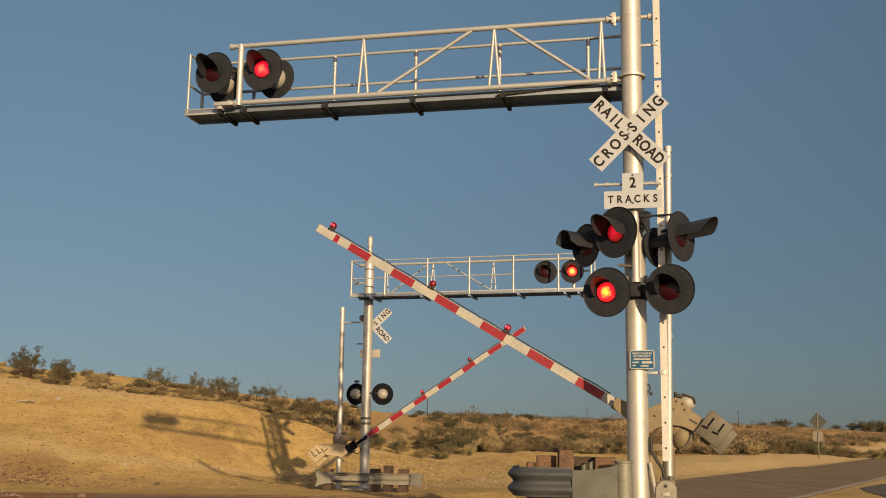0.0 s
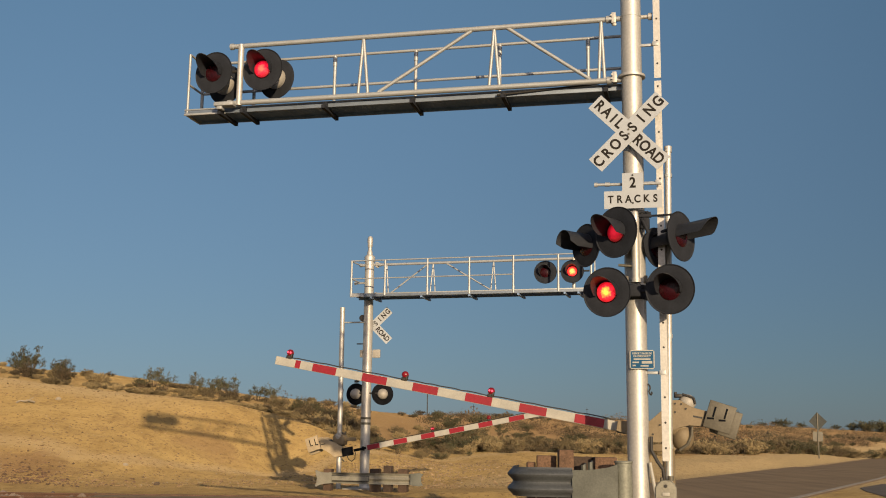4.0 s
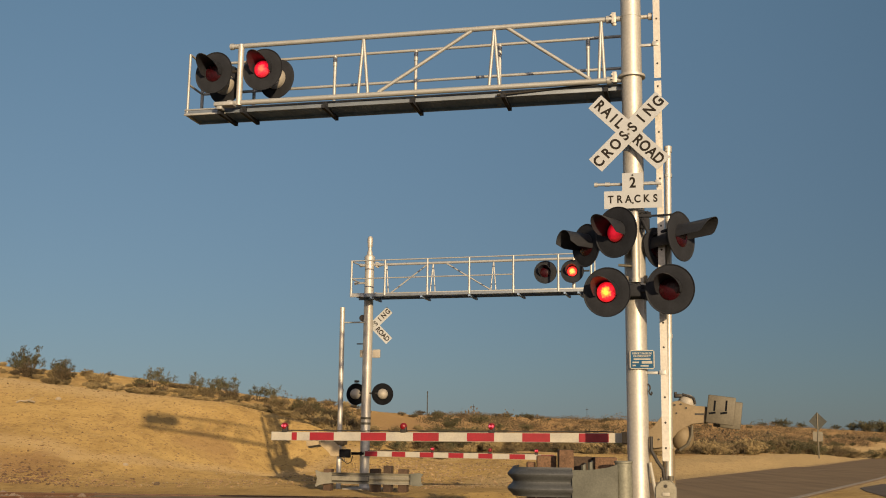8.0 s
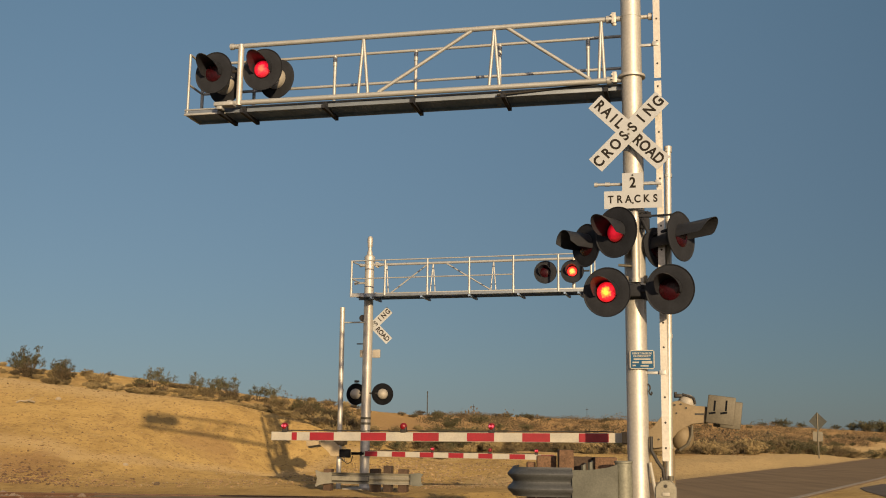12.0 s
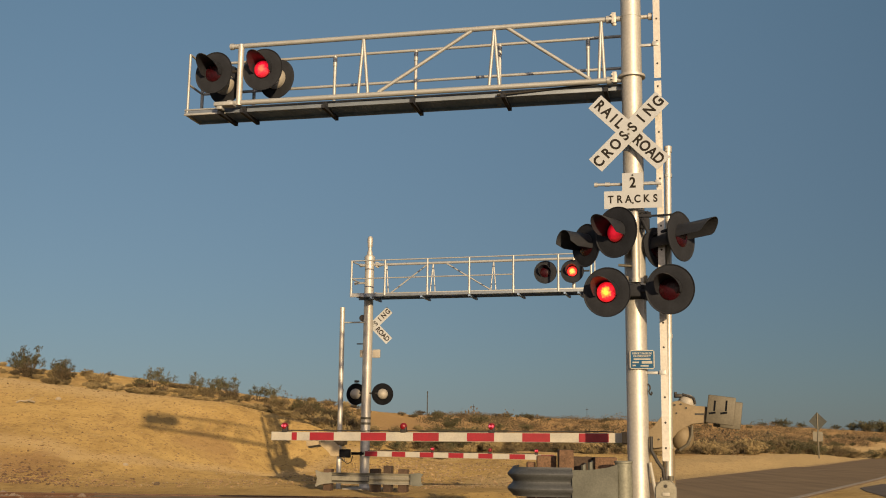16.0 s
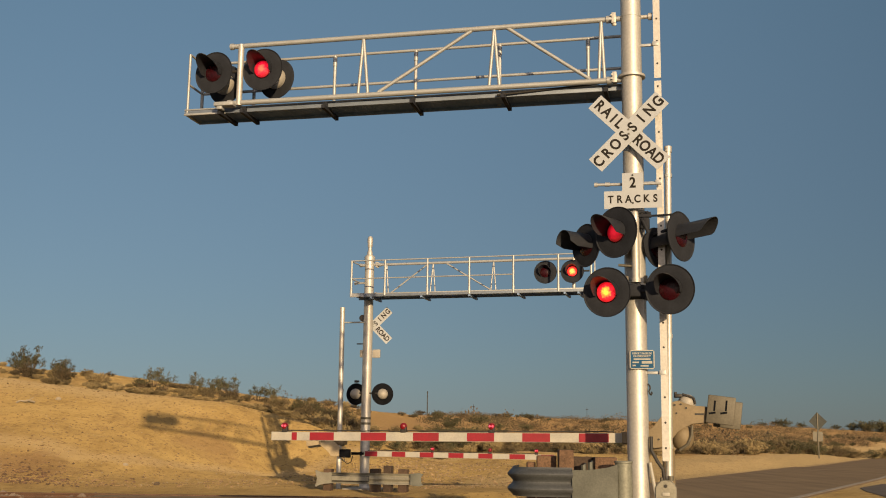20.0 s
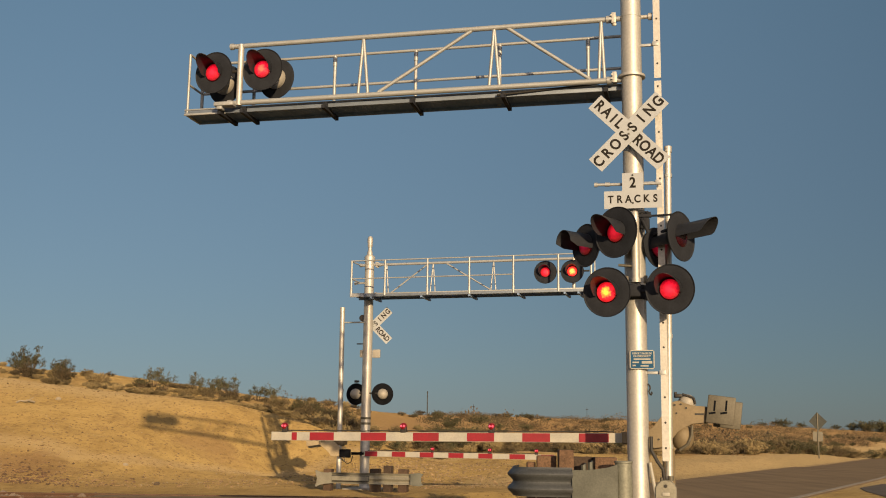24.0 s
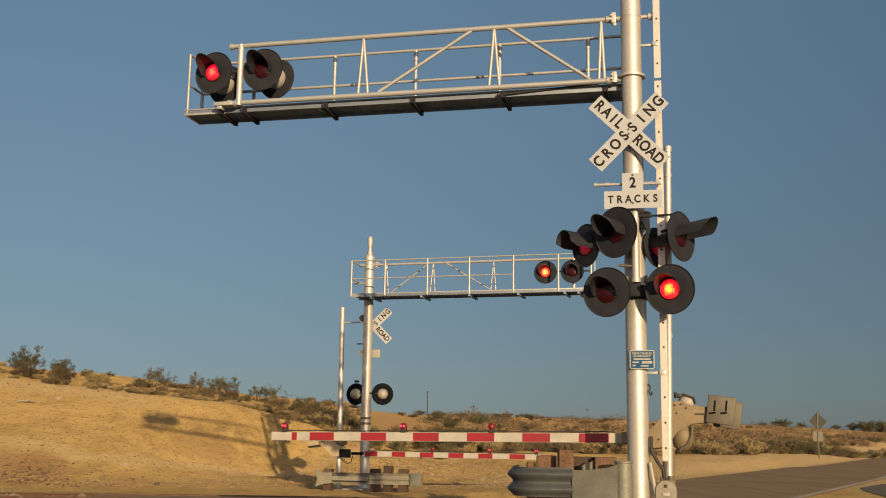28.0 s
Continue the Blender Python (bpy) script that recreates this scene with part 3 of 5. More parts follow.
def flasher(m, dia, tilt_label, phase=None, visor=0.30, scarf=0.38, group="crossing flashers", housing=M_BLACK, lens=0.14, glow=M_LIT, arc=142, disc=M_BLACK):
    """A round signal lamp that faces its own -y: background disc, housing, hood, red lens and bulb."""
    root = thing("crossing_flasher", m, tilt_label, "signal lamp", group)
    r = dia / 2
    bm = bmesh.new()
    lathe(bm, [(lens + 0.004, -0.004), (lens + 0.02, -0.012), (r - 0.02, 0.0), (r - 0.004, -0.012), (r, -0.006), (r - 0.004, 0.006), (r - 0.02, 0.012), (lens + 0.02, 0.0), (lens + 0.004, 0.006), (lens + 0.004, -0.004)], 44)
    part("background", bm, disc, root)
    bm = bmesh.new()
    lathe(bm, [(lens + 0.02, 0.008), (lens + 0.022, 0.05), (lens + 0.005, 0.11), (lens - 0.04, 0.165), (0.05, 0.19), (0.0, 0.195)], 32)
    part("housing", bm, housing, root, "pale grey domed housing" if housing is M_CREAM else "")
    bm = bmesh.new()
    n = 22
    shells = []
    for rad in (lens + 0.012, lens + 0.006):
        rows = []
        for i in range(n + 1):
            w = radians(arc * (2 * i / n - 1))
            ln = visor * (1 - scarf + scarf * math.cos(w)) if abs(w) < 1.6 else visor * (1 - scarf) * max(0.2, (1 - (abs(w) - 1.6) / 1.1))
            row = []
            for k in range(5):
                q = k / 4
                flare = 1 + 0.05 * q
                row.append(bm.verts.new((rad * flare * math.sin(w), -0.006 - ln * q, rad * flare * math.cos(w) + 0.015 * q)))
            rows.append(row)
        shells.append(rows)
        for i in range(n):
            for k in range(4):
                bm.faces.new((rows[i][k], rows[i + 1][k], rows[i + 1][k + 1], rows[i][k + 1]))
    a, b = shells
    for i in range(n):
        bm.faces.new((a[i][4], a[i + 1][4], b[i + 1][4], b[i][4]))
    for k in range(4):
        for i in (0, n):
            bm.faces.new((a[i][k], a[i][k + 1], b[i][k + 1], b[i][k]))
    bmesh.ops.recalc_face_normals(bm, faces=bm.faces)
    part("visor", bm, M_HOOD, root)
    bm = bmesh.new()
    lathe(bm, [(lens, 0.004), (lens * 0.98, -0.012), (lens * 0.8, -0.024), (lens * 0.45, -0.034), (0, -0.038)], 32)
    part("lens", bm, M_LENS, root, "dark red ribbed glass lens")
    if phase:
        bm = bmesh.new()
        lathe(bm, [(0.128, 0.012), (0.124, -0.004), (0.085, -0.016), (0.045, -0.024), (0, -0.027)], 28)
        hot = M_LITFAR if "far" in group else glow
        core = bm.copy()
        BULBS.append((part("bulb", bm, hot if hot in (M_LITSIDE, M_LITDIM) else M_LITRED, root, "glowing red lamp"), phase, 0.0))
        if hot not in (M_LITSIDE, M_LITDIM):
            bmesh.ops.translate(core, vec=(0, -0.003, 0), verts=core.verts)
            BULBS.append((part("hot_core", core, hot, root, "glowing orange-red core"), phase, 0.03))
        else:
            core.free()
    return root


def facing(x, y, z, yaw, pitch=0):
    """yaw: degrees by which the lamp's face turns from -y towards -x; pitch: downwards."""
    return pose(x, y, z) @ pose(0, 0, 0, 0, 0, -yaw) @ pose(0, 0, 0, pitch, 0, 0)


# ---- signal bridges: a mast with a cantilever truss and a walkway ----
def mast_and_truss(base, r, top, zb, cap, tip, group, label, near):
    """Local x runs away from the arm, y to the track side; the truss reaches to x = -tip."""
    root = thing("cantilever_signal", base, label, "signal mast", group)
    bm = bmesh.new()
    tube(bm, (0, 0, -0.5), (0, 0, top), r, 40)
    part("mast", bm, M_SILVER, root)
    bm = bmesh.new()
    lathe(bm, [(0, -0.12), (r * 2.1, -0.12), (r * 2.1, -0.08), (r * 1.25, -0.075), (r * 1.15, 0.05), (r, 0.12)], 24, "Z")
    part("base_flange", bm, M_SILVER, root)
    zt = zb + 0.87
    # clamp collars round the mast
    for z, h in ((zt, 0.004), (zb + 0.03, 0.016)):
        bm = bmesh.new()
        lathe(bm, [(r, -h), (r + (0.045 if z < zt else 0.006), -h), (r + (0.045 if z < zt else 0.006), h), (r, h)], 32, "Z")
        bmesh.ops.translate(bm, vec=(0, 0, z), verts=bm.verts)
        for y in (-0.05, 0.05):
            box(bm, (-r - 0.09, y, z), (0.06, 0.02, 0.15), 0.004)
        tube(bm, (-r - 0.12, -0.09, z + 0.03), (-r - 0.12, 0.09, z + 0.03), 0.012, 8)
        tube(bm, (-r - 0.12, -0.09, z - 0.03), (-r - 0.12, 0.09, z - 0.03), 0.012, 8)
        if z == zt:
            tube(bm, (r, 0, z), (r + 0.12, 0, z), 0.028, 12)
            tube(bm, (r + 0.10, 0, z), (r + 0.15, 0, z), 0.05, 12)
        part("collar", bm, M_SILVER, root)
    for z, rr, nm in ((zt, 0.036, "top_chord"), (zb, 0.038, "bottom_chord")):
        bm = bmesh.new()
        tube(bm, (-0.12, 0, z), (-tip, 0, z), rr, 18)
        tube(bm, (-tip + 0.02, 0, z), (-tip - 0.03, 0, z), rr + 0.012, 18)
        tube(bm, (-0.26, 0, z), (-0.33, 0, z), rr + 0.016, 18)
        part(nm, bm, M_TRUSS, root)
    k = tip / 5.8
    for s in ((0.40, 1.88, 3.78) if near else (0.5, 1.83, 3.51)):
        for d in (-0.04, 0.04) if s == 0.40 else (-0.075, 0.075):
            bm = bmesh.new()
            tube(bm, (-s * k, 0, zt), (-s * k + d, 0.03, zb), 0.023 if near else 0.019, 10)
            part("truss_post", bm, M_TRUSS, root)
    for a, b in ((2.2, 3.55), (1.69, 0.55)):
        bm = bmesh.new()
        tube(bm, (-a * k, 0, zt - 0.02), (-b * k, 0, zb + 0.03), 0.026 if near else 0.021, 10)
        part("truss_brace", bm, M_TRUSS, root)
    # walkway on the track side
    yin, yout = 0.12, 0.58 if near else 0.78
    s0, s1 = -0.05 if near else -0.24, tip + 0.76 if near else tip + 0.45
    zf = zb - 0.03
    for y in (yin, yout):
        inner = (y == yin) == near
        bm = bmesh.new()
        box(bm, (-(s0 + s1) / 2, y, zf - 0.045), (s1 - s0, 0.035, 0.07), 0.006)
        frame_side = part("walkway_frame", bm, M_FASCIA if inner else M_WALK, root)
        bm = bmesh.new()
        box(bm, (-(s0 + s1) / 2, y, zf + 0.002), (s1 - s0 + 0.02, 0.045, 0.022 if near else 0.03), 0.004)
        part("lip", bm, M_TRUSS, frame_side, "pale steel lip")
    bm = bmesh.new()
    box(bm, (-s1, (yin + yout) / 2, zf - 0.03), (0.035, yout - yin, 0.08), 0.005)
    part("walkway_frame", bm, M_TRUSS, root)
    bm = bmesh.new()
    if near:
        box(bm, (-(tip + s1) / 2 - 0.06, yin - 0.022, zf - 0.072), (s1 - tip - 0.10, 0.02, 0.03), 0.004)
    else:
        box(bm, (-s0 - 0.19, yout + 0.022, zf - 0.05), (0.38, 0.02, 0.08), 0.004)
    part("end_strip", bm, M_TRUSS, root)
    bm = bmesh.new()
    nslat = 24
    for i in range(nslat):
        y = yin + 0.03 + (yout - yin - 0.06) * i / (nslat - 1)
        box(bm, (-(s0 + s1) / 2, y, zf - 0.02), (s1 - s0 - 0.02, 0.012, 0.03))
    for i in range(40):
        x = -(s0 + 0.05 + (s1 - s0 - 0.1) * i / 39)
        box(bm, (x, (yin + yout) / 2, zf - 0.03), (0.01, yout - yin - 0.04, 0.02))
    part("walkway_grating", bm, M_WALK, root, "dark grey steel walkway grating, blue shade put into its colour", smooth=False)
    for s in (0.35, 1.75, 3.05, 4.35, tip - 0.2, tip + 0.15):
        bm = bmesh.new()
        slab(bm, [(-s * k - 0.025, zf - 0.08), (-s * k + 0.025, zf - 0.08), (-s * k + 0.025, zf - 0.13), (-s * k - 0.025, zf - 0.13)], -0.04, yout + 0.02)
        slab(bm, [(-s * k - 0.03, zf - 0.02), (-s * k + 0.03, zf - 0.02), (-s * k + 0.03, zf - 0.10), (-s * k - 0.03, zf - 0.10)], yin - 0.06, yin - 0.03)
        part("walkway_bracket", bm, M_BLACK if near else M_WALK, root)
    zh = zb + (0.842 if near else 0.86)
    posts = (0.63, 1.90, 3.15, 4.40, 5.68) if near else (0.72, 1.89, 3.02, 4.18, 5.34)
    for s in (*posts, s0 + 0.02, s1 - 0.03):
        if near and s < 0:
            continue
        bm = bmesh.new()
        rr = 0.025 if near else 0.028
        tube(bm, (-s, yout, zf - 0.06), (-s, yout, zh), rr, 12)
        tube(bm, (-s, yout, zf - 0.06), (-s, yout, zf + 0.12), rr + 0.008, 12)
        if near:
            tube(bm, (-s, yout, zh - 0.16), (-s, yout, zh - 0.02), rr + 0.007, 12)
        part("handrail_post", bm, M_TRUSS, root)
    for z in (zh, zb + (0.37 if near else 0.38)):
        bm = bmesh.new()
        se = s1 - 0.03 if near or z == zh else 4.18
        tube(bm, (-s0, yout, z), (-se, yout, z), 0.022 if near else 0.017, 12)
        if se > 5:
            tube(bm, (-se, yout, z), (-se, yin + 0.02, z), 0.017, 12)
        if not near:
            tube(bm, (-s0, yout, z), (-s0, yin, z), 0.017, 12)
        part("handrail", bm, M_TRUSS, root)
    bm = bmesh.new()
    tube(bm, (-s1 + 0.03, yin, zf - 0.06), (-s1 + 0.03, yin, zh), 0.02, 12)
    part("handrail_post", bm, M_TRUSS, root)
    # lamp post at the arm's end
    bm = bmesh.new()
    sp = tip - 0.14
    tube(bm, (-sp, 0, zb - 0.04), (-sp, 0, zt + 0.02), 0.045, 20)
    part("lamp_post", bm, M_SILVER, root)
    bm = bmesh.new()
    tube(bm, (-sp - 0.42, 0.10, zb + 0.52), (-sp + 0.42, 0.10, zb + 0.52), 0.024, 14)
    tube(bm, (-sp, 0.0, zb + 0.52), (-sp, 0.12, zb + 0.52), 0.03, 12)
    box(bm, (-sp, 0.1, zb + 0.52), (0.12, 0.1, 0.1), 0.01)
    part("lamp_crossarm", bm, M_DARK, root)
    if near:
        bm = bmesh.new()
        box(bm, (-tip - 0.05, -0.06, zb - 0.035), (0.30, 0.14, 0.06), 0.01)
        box(bm, (-tip - 0.12, -0.05, zb - 0.06), (0.08, 0.12, 0.10), 0.01)
        part("end_clamp", bm, M_TRUSS, root)
        bm = bmesh.new()
        tube(bm, (-1.85, 0.06, zb - 0.09), (-0.45, 0.10, zb + 0.0), 0.014, 8)
        part("tie_rod", bm, M_DARK, root, "dark diagonal tie rod")
    if cap:
        bm = bmesh.new()
        lathe(bm, [(r + 0.02, 0), (r + 0.02, 0.13), (r * 0.95, 0.16), (0.078, 0.19), (0.074, 0.27), (0.056, 0.31), (0.05, 0.40), (0.072, 0.44), (0.068, 0.50), (0.078, 0.55), (0.076, 0.65), (0.05, 0.70), (0, 0.71)], 24, "Z")
        bmesh.ops.translate(bm, vec=(0, 0, top - 0.16), verts=bm.verts)
        part("mast_cap", bm, M_SILVER, root)
    return root


NEAR = pose(2.504, 13.8, 0, 0, 0, -13)
FAR = pose(-2.152, 31.2, -0.181, 0, 0, 164) @ Matrix.Scale(1.076, 4)
near_mast = mast_and_truss(NEAR, 0.136, 8.1, 6.05, False, 5.8, "crossing signals", "tall silver cantilever signal mast standing beside the road", True)
far_mast = mast_and_truss(FAR, 0.127, 6.25, 5.13, True, 5.75, "crossing signals", "silver cantilever signal mast across the tracks with a walkway", False)

# ---- lamps on the near mast and arm ----
L_NEAR = "round black crossing lamp with hood and red lens"
for x_, ph, yw in ((-6.07, "B", 9), (-5.30, "A", 4)):
    flasher(NEAR @ facing(x_, -0.02, 6.53, yw, 0), 0.635, L_NEAR + " on the arm", ph, 0.37, 0.62, group="arm lamps", arc=112)
    flasher(NEAR @ pose(0, 0, 0) @ pose(x_ + (0.02 if ph == "B" else 0.065), 0.36, 6.47 if ph == "B" else 6.51, 0, 0, 180 - 12), 0.61, "black crossing lamp seen from behind, pale housing", None, 0.30, group="arm lamps", housing=M_CREAM)
for x_, z_, ph, yw in ((-0.332, 3.105, "A", 15), (0.448, 3.128, "B", 15)):
    flasher(NEAR @ facing(x_, -0.481, z_, yw, 2), 0.632, L_NEAR + " on the mast", ph, 0.32, 0.60, group="mast lamps", glow=M_LITHOT, arc=112)
flasher(NEAR @ facing(-0.215, -0.32, 3.90, 34, 0), 0.67, L_NEAR + ", turned aside", "A", 0.42, group="mast lamps", glow=M_LITSIDE, arc=110)
flasher(NEAR @ facing(-0.635, 0.05, 3.805, 47, 1), 0.58, "smaller hooded black crossing lamp, turned aside", "B", 0.37, 0.0, group="mast lamps", glow=M_LITDIM, arc=112)
flasher(NEAR @ facing(0.595, -0.28, 3.83, -60, -2), 0.65, "black crossing lamp with a long hood, turned away from the road", None, 0.5, 0.25, group="mast lamps", arc=98)
flasher(NEAR @ facing(0.285, 0.05, 3.75, -53, -4), 0.54, "smaller black crossing lamp with a long hood", "B", 0.5, 0.2, group="mast lamps", glow=M_LITDIM, arc=104)

# ---- fittings of the near mast ----
bm = bmesh.new()
tube(bm, (-0.40, -0.25, 3.13), (0.45, -0.25, 3.15), 0.024, 12)
box(bm, (0, -0.20, 3.15), (0.16, 0.18, 0.16), 0.02)
lathe_b = bmesh.new()
lathe(lathe_b, [(0.138, -0.09), (0.165, -0.09), (0.165, 0.09), (0.138, 0.09)], 28, "Z")
bmesh.ops.translate(lathe_b, vec=(0, 0, 3.15), verts=lathe_b.verts)
merge(bm, lathe_b)
part("lamp_crossarm", bm, M_BLACK, near_mast)
bm = bmesh.new()
tube(bm, (-0.62, 0.0, 3.85), (-0.10, -0.14, 3.95), 0.022, 12)
tube(bm, (0.08, 0.10, 3.88), (0.56, -0.2, 3.98), 0.022, 12)
tube(bm, (0, 0, 4.16), (0.5, -0.18, 4.14), 0.014, 8)
tube(bm, (-0.14, -0.1, 4.12), (0.1, -0.18, 4.18), 0.016, 8)
box(bm, (0.05, -0.14, 4.05), (0.14, 0.12, 0.14), 0.02)
part("lamp_crossarm", bm, M_BLACK, near_mast)
bm = bmesh.new()
box(bm, (0.13, -0.20, 4.13), (0.20, 0.07, 0.05), 0.012)
box(bm, (0.15, -0.19, 4.03), (0.11, 0.09, 0.15), 0.02)
tube(bm, (0.02, -0.21, 4.20), (0.22, -0.19, 4.16), 0.02, 10)
tube(bm, (0.12, -0.25, 4.06), (0.19, -0.23, 3.90), 0.024, 10)
for bx, bz in ((0.08, 4.17), (0.18, 4.17), (0.15, 4.08)):
    tube(bm, (bx, -0.25, bz), (bx, -0.22, bz), 0.016, 6)
part("lamp_bracket", bm, M_BLACK, near_mast, "black bolted lamp bracket")
bm = bmesh.new()
tube(bm, (0.02, -0.21, 3.27), (0.02, -0.21, 4.14), 0.052, 20)
tube(bm, (0.02, -0.21, 3.26), (0.02, -0.21, 3.31), 0.062, 20)
lathe_b = bmesh.new()
lathe(lathe_b, [(0.052, 0), (0.045, 0.04), (0.02, 0.06), (0, 0.062)], 20, "Z")
bmesh.ops.translate(lathe_b, vec=(0.02, -0.21, 4.14), verts=lathe_b.verts)
merge(bm, lathe_b)
part("lamp_stem", bm, M_SILVER, near_mast, "short silver pipe before the mast")
bm = bmesh.new()
tube(bm, (-0.2, -0.21, 3.49), (0.0, -0.21, 3.47), 0.018, 10)
for dx in (-0.10, 0.14):
    box(bm, (dx, -0.19, 3.30), (0.05, 0.05, 0.10), 0.008)
part("stem_clamp", bm, M_STEEL, near_mast)
bm = bmesh.new()
tube(bm, (-0.48, -0.17, 4.57), (0.36, -0.17, 4.56), 0.020, 12)
tube(bm, (-0.50, -0.17, 4.57), (-0.46, -0.17, 4.57), 0.032, 12)
tube(bm, (-0.36, -0.17, 4.57), (-0.30, -0.17, 4.57), 0.029, 12)
part("sign_bracket", bm, M_TRUSS, near_mast)

ladder_rail = thing("ladder_channel", NEAR @ pose(0.345, -0.06, 0), "pale perforated steel channel fixed along the mast", "steel channel")
bm = bmesh.new()
for a, b in ((1.02, 5.98), (6.02, 8.1)):
    slab(bm, [(-0.045, a), (0.036, a), (0.036, b), (-0.045, b)], -0.025, -0.018)
    slab(bm, [(0.036, a), (0.044, a), (0.044, b), (0.036, b)], -0.025, 0.05)
part("channel", bm, M_SILVER, ladder_rail, smooth=False)
hole = None
for i in range(22):
    if hole is None:
        bm = bmesh.new()
        tube(bm, (0, -0.024, 0), (0, -0.029, 0), 0.014, 10)
        hole = part("bolt_hole", bm, M_DARK, ladder_rail)
        o = hole
    else:
        o = new("bolt_hole", hole.data)
        o.parent = ladder_rail
    o.location = (0.0, 0, 1.18 + 0.315 * i)
for z in (2.12, 4.6, 6.5, 7.3):
    bm = bmesh.new()
    box(bm, (-0.13, 0.02, z), (0.2, 0.03, 0.035), 0.004)
    box(bm, (-0.02, -0.03, z), (0.08, 0.014, 0.06), 0.004)
    part("standoff", bm, M_TRUSS, ladder_rail)

conduit = thing("conduit_pipe", NEAR @ pose(0.378, 0.10, 0), "pale vertical steel conduit pipe beside the mast", "pipe")
bm = bmesh.new()
tube(bm, (-0.01, 0, 0.55), (0.075, 0, 5.08), 0.043, 18)
tube(bm, (0.074, 0, 5.04), (0.076, 0, 5.12), 0.05, 18)
part("pipe", bm, M_SILVER, conduit)
for z in (4.72, 2.6, 1.2):
    bm = bmesh.new()
    tube(bm, (-0.01 + 0.085 * (z - 0.55) / 4.5, 0, z - 0.025), (-0.01 + 0.085 * (z - 0.55) / 4.5, 0, z + 0.025), 0.052, 16)
    part("clamp", bm, M_TRUSS, conduit)

jbox = thing("junction_box", NEAR @ pose(0.335, -0.1, 0), "pale cast-iron junction box on a short stand", "junction box")
bm = bmesh.new()
slab(bm, [(-0.13, 0.05), (0.13, 0.05), (0.13, 0.70), (0.10, 0.75), (0.05, 0.79), (-0.05, 0.79), (-0.10, 0.75), (-0.13, 0.70)], -0.06, 0.08, 0.01)
part("body", bm, M_PALEGALV, jbox)
bm = bmesh.new()
box(bm, (0, -0.068, 0.62), (0.09, 0.012, 0.04), 0.003)
part("latch", bm, M_WHITE, jbox)
for dx, dz in ((0, 0.72), (0, 0.50)):
    bm = bmesh.new()
    tube(bm, (dx, -0.06, dz), (dx, -0.078, dz), 0.022, 6)
    part("bolt", bm, M_DARK, jbox)
bm = bmesh.new()
tube(bm, (0.06, 0.0, 0.78), (0.06, 0.0, 0.84), 0.04, 12)
tube(bm, (-0.05, 0.0, 0.78), (-0.05, 0.0, 0.82), 0.02, 12)
part("fitting", bm, M_STEEL, jbox)
bm = bmesh.new()
sweep(bm, [(-0.17, 0.02, 1.32), (-0.17, 0.0, 1.15), (-0.10, -0.03, 1.02), (-0.03, -0.03, 0.92), (-0.02, 0.0, 0.80)], 0.022, 10)
part("flexible_hose", bm, M_DARK, jbox, "black flexible cable hose")
bm = bmesh.new()
tube(bm, (-0.19, -0.02, 1.0), (-0.02, -0.02, 0.0), 0.022, 8)
part("brace", bm, M_WHITE, jbox)
bm = bmesh.new()
sweep(bm, [(-0.20, 0.06, 1.98), (-0.175, 0.05, 1.955), (-0.17, 0.03, 1.92), (-0.185, 0.01, 1.885), (-0.175, 0.01, 1.855), (-0.16, 0.03, 1.84), (-0.15, 0.05, 1.86), (-0.155, 0.06, 1.88)], 0.010, 8)
part("cable_loop", bm, M_DARK, jbox, "black cable loop")


# ---- signs ----
def crossbuck(m, full, label):
    """Two crossed white blades with black lettering; not full: the half behind the mast is cut short."""
    root = thing("crossbuck_sign", m, label, "crossbuck sign", "crossbuck signs")
    a = -0.62 if full else -0.08
    for y, turn, words in ((0.006, 45, (("R", -0.53), ("A", -0.395), ("I", -0.275), ("L", -0.17), ("R", 0.165), ("O", 0.285), ("A", 0.41), ("D", 0.53))),
                           (-0.008, -45, tuple((c, -0.55 + 0.157 * i) for i, c in enumerate("CROSSING")))):
        bm = bmesh.new()
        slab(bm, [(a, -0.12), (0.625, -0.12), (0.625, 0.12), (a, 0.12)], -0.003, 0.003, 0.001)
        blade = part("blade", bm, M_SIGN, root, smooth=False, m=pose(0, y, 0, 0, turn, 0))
        for c, s in words:
            if s > (-1 if full else -0.02):
                letter(c, 0.195, pose(s, -0.0045, 0, 90, 0, 0), blade)
    bm = bmesh.new()
    tube(bm, (0, -0.012, 0.03), (0, -0.022, 0.03), 0.014, 8)
    tube(bm, (0, -0.012, -0.03), (0, -0.022, -0.03), 0.014, 8)
    part("bolt", bm, M_STEEL, root)
    bm = bmesh.new()
    box(bm, (0, 0.06, 0), (0.10, 0.09, 0.20), 0.01)
    part("mounting", bm, M_TRUSS, root)
    return root


crossbuck(NEAR @ pose(-0.04, -0.24, 5.25), True, "white crossbuck sign with black lettering on the mast")
crossbuck(FAR @ pose(-0.11, -0.16, 4.36, 0, 0, 180 + 12) @ Matrix.Scale(0.96, 4), False, "white crossbuck sign with black lettering behind the mast")

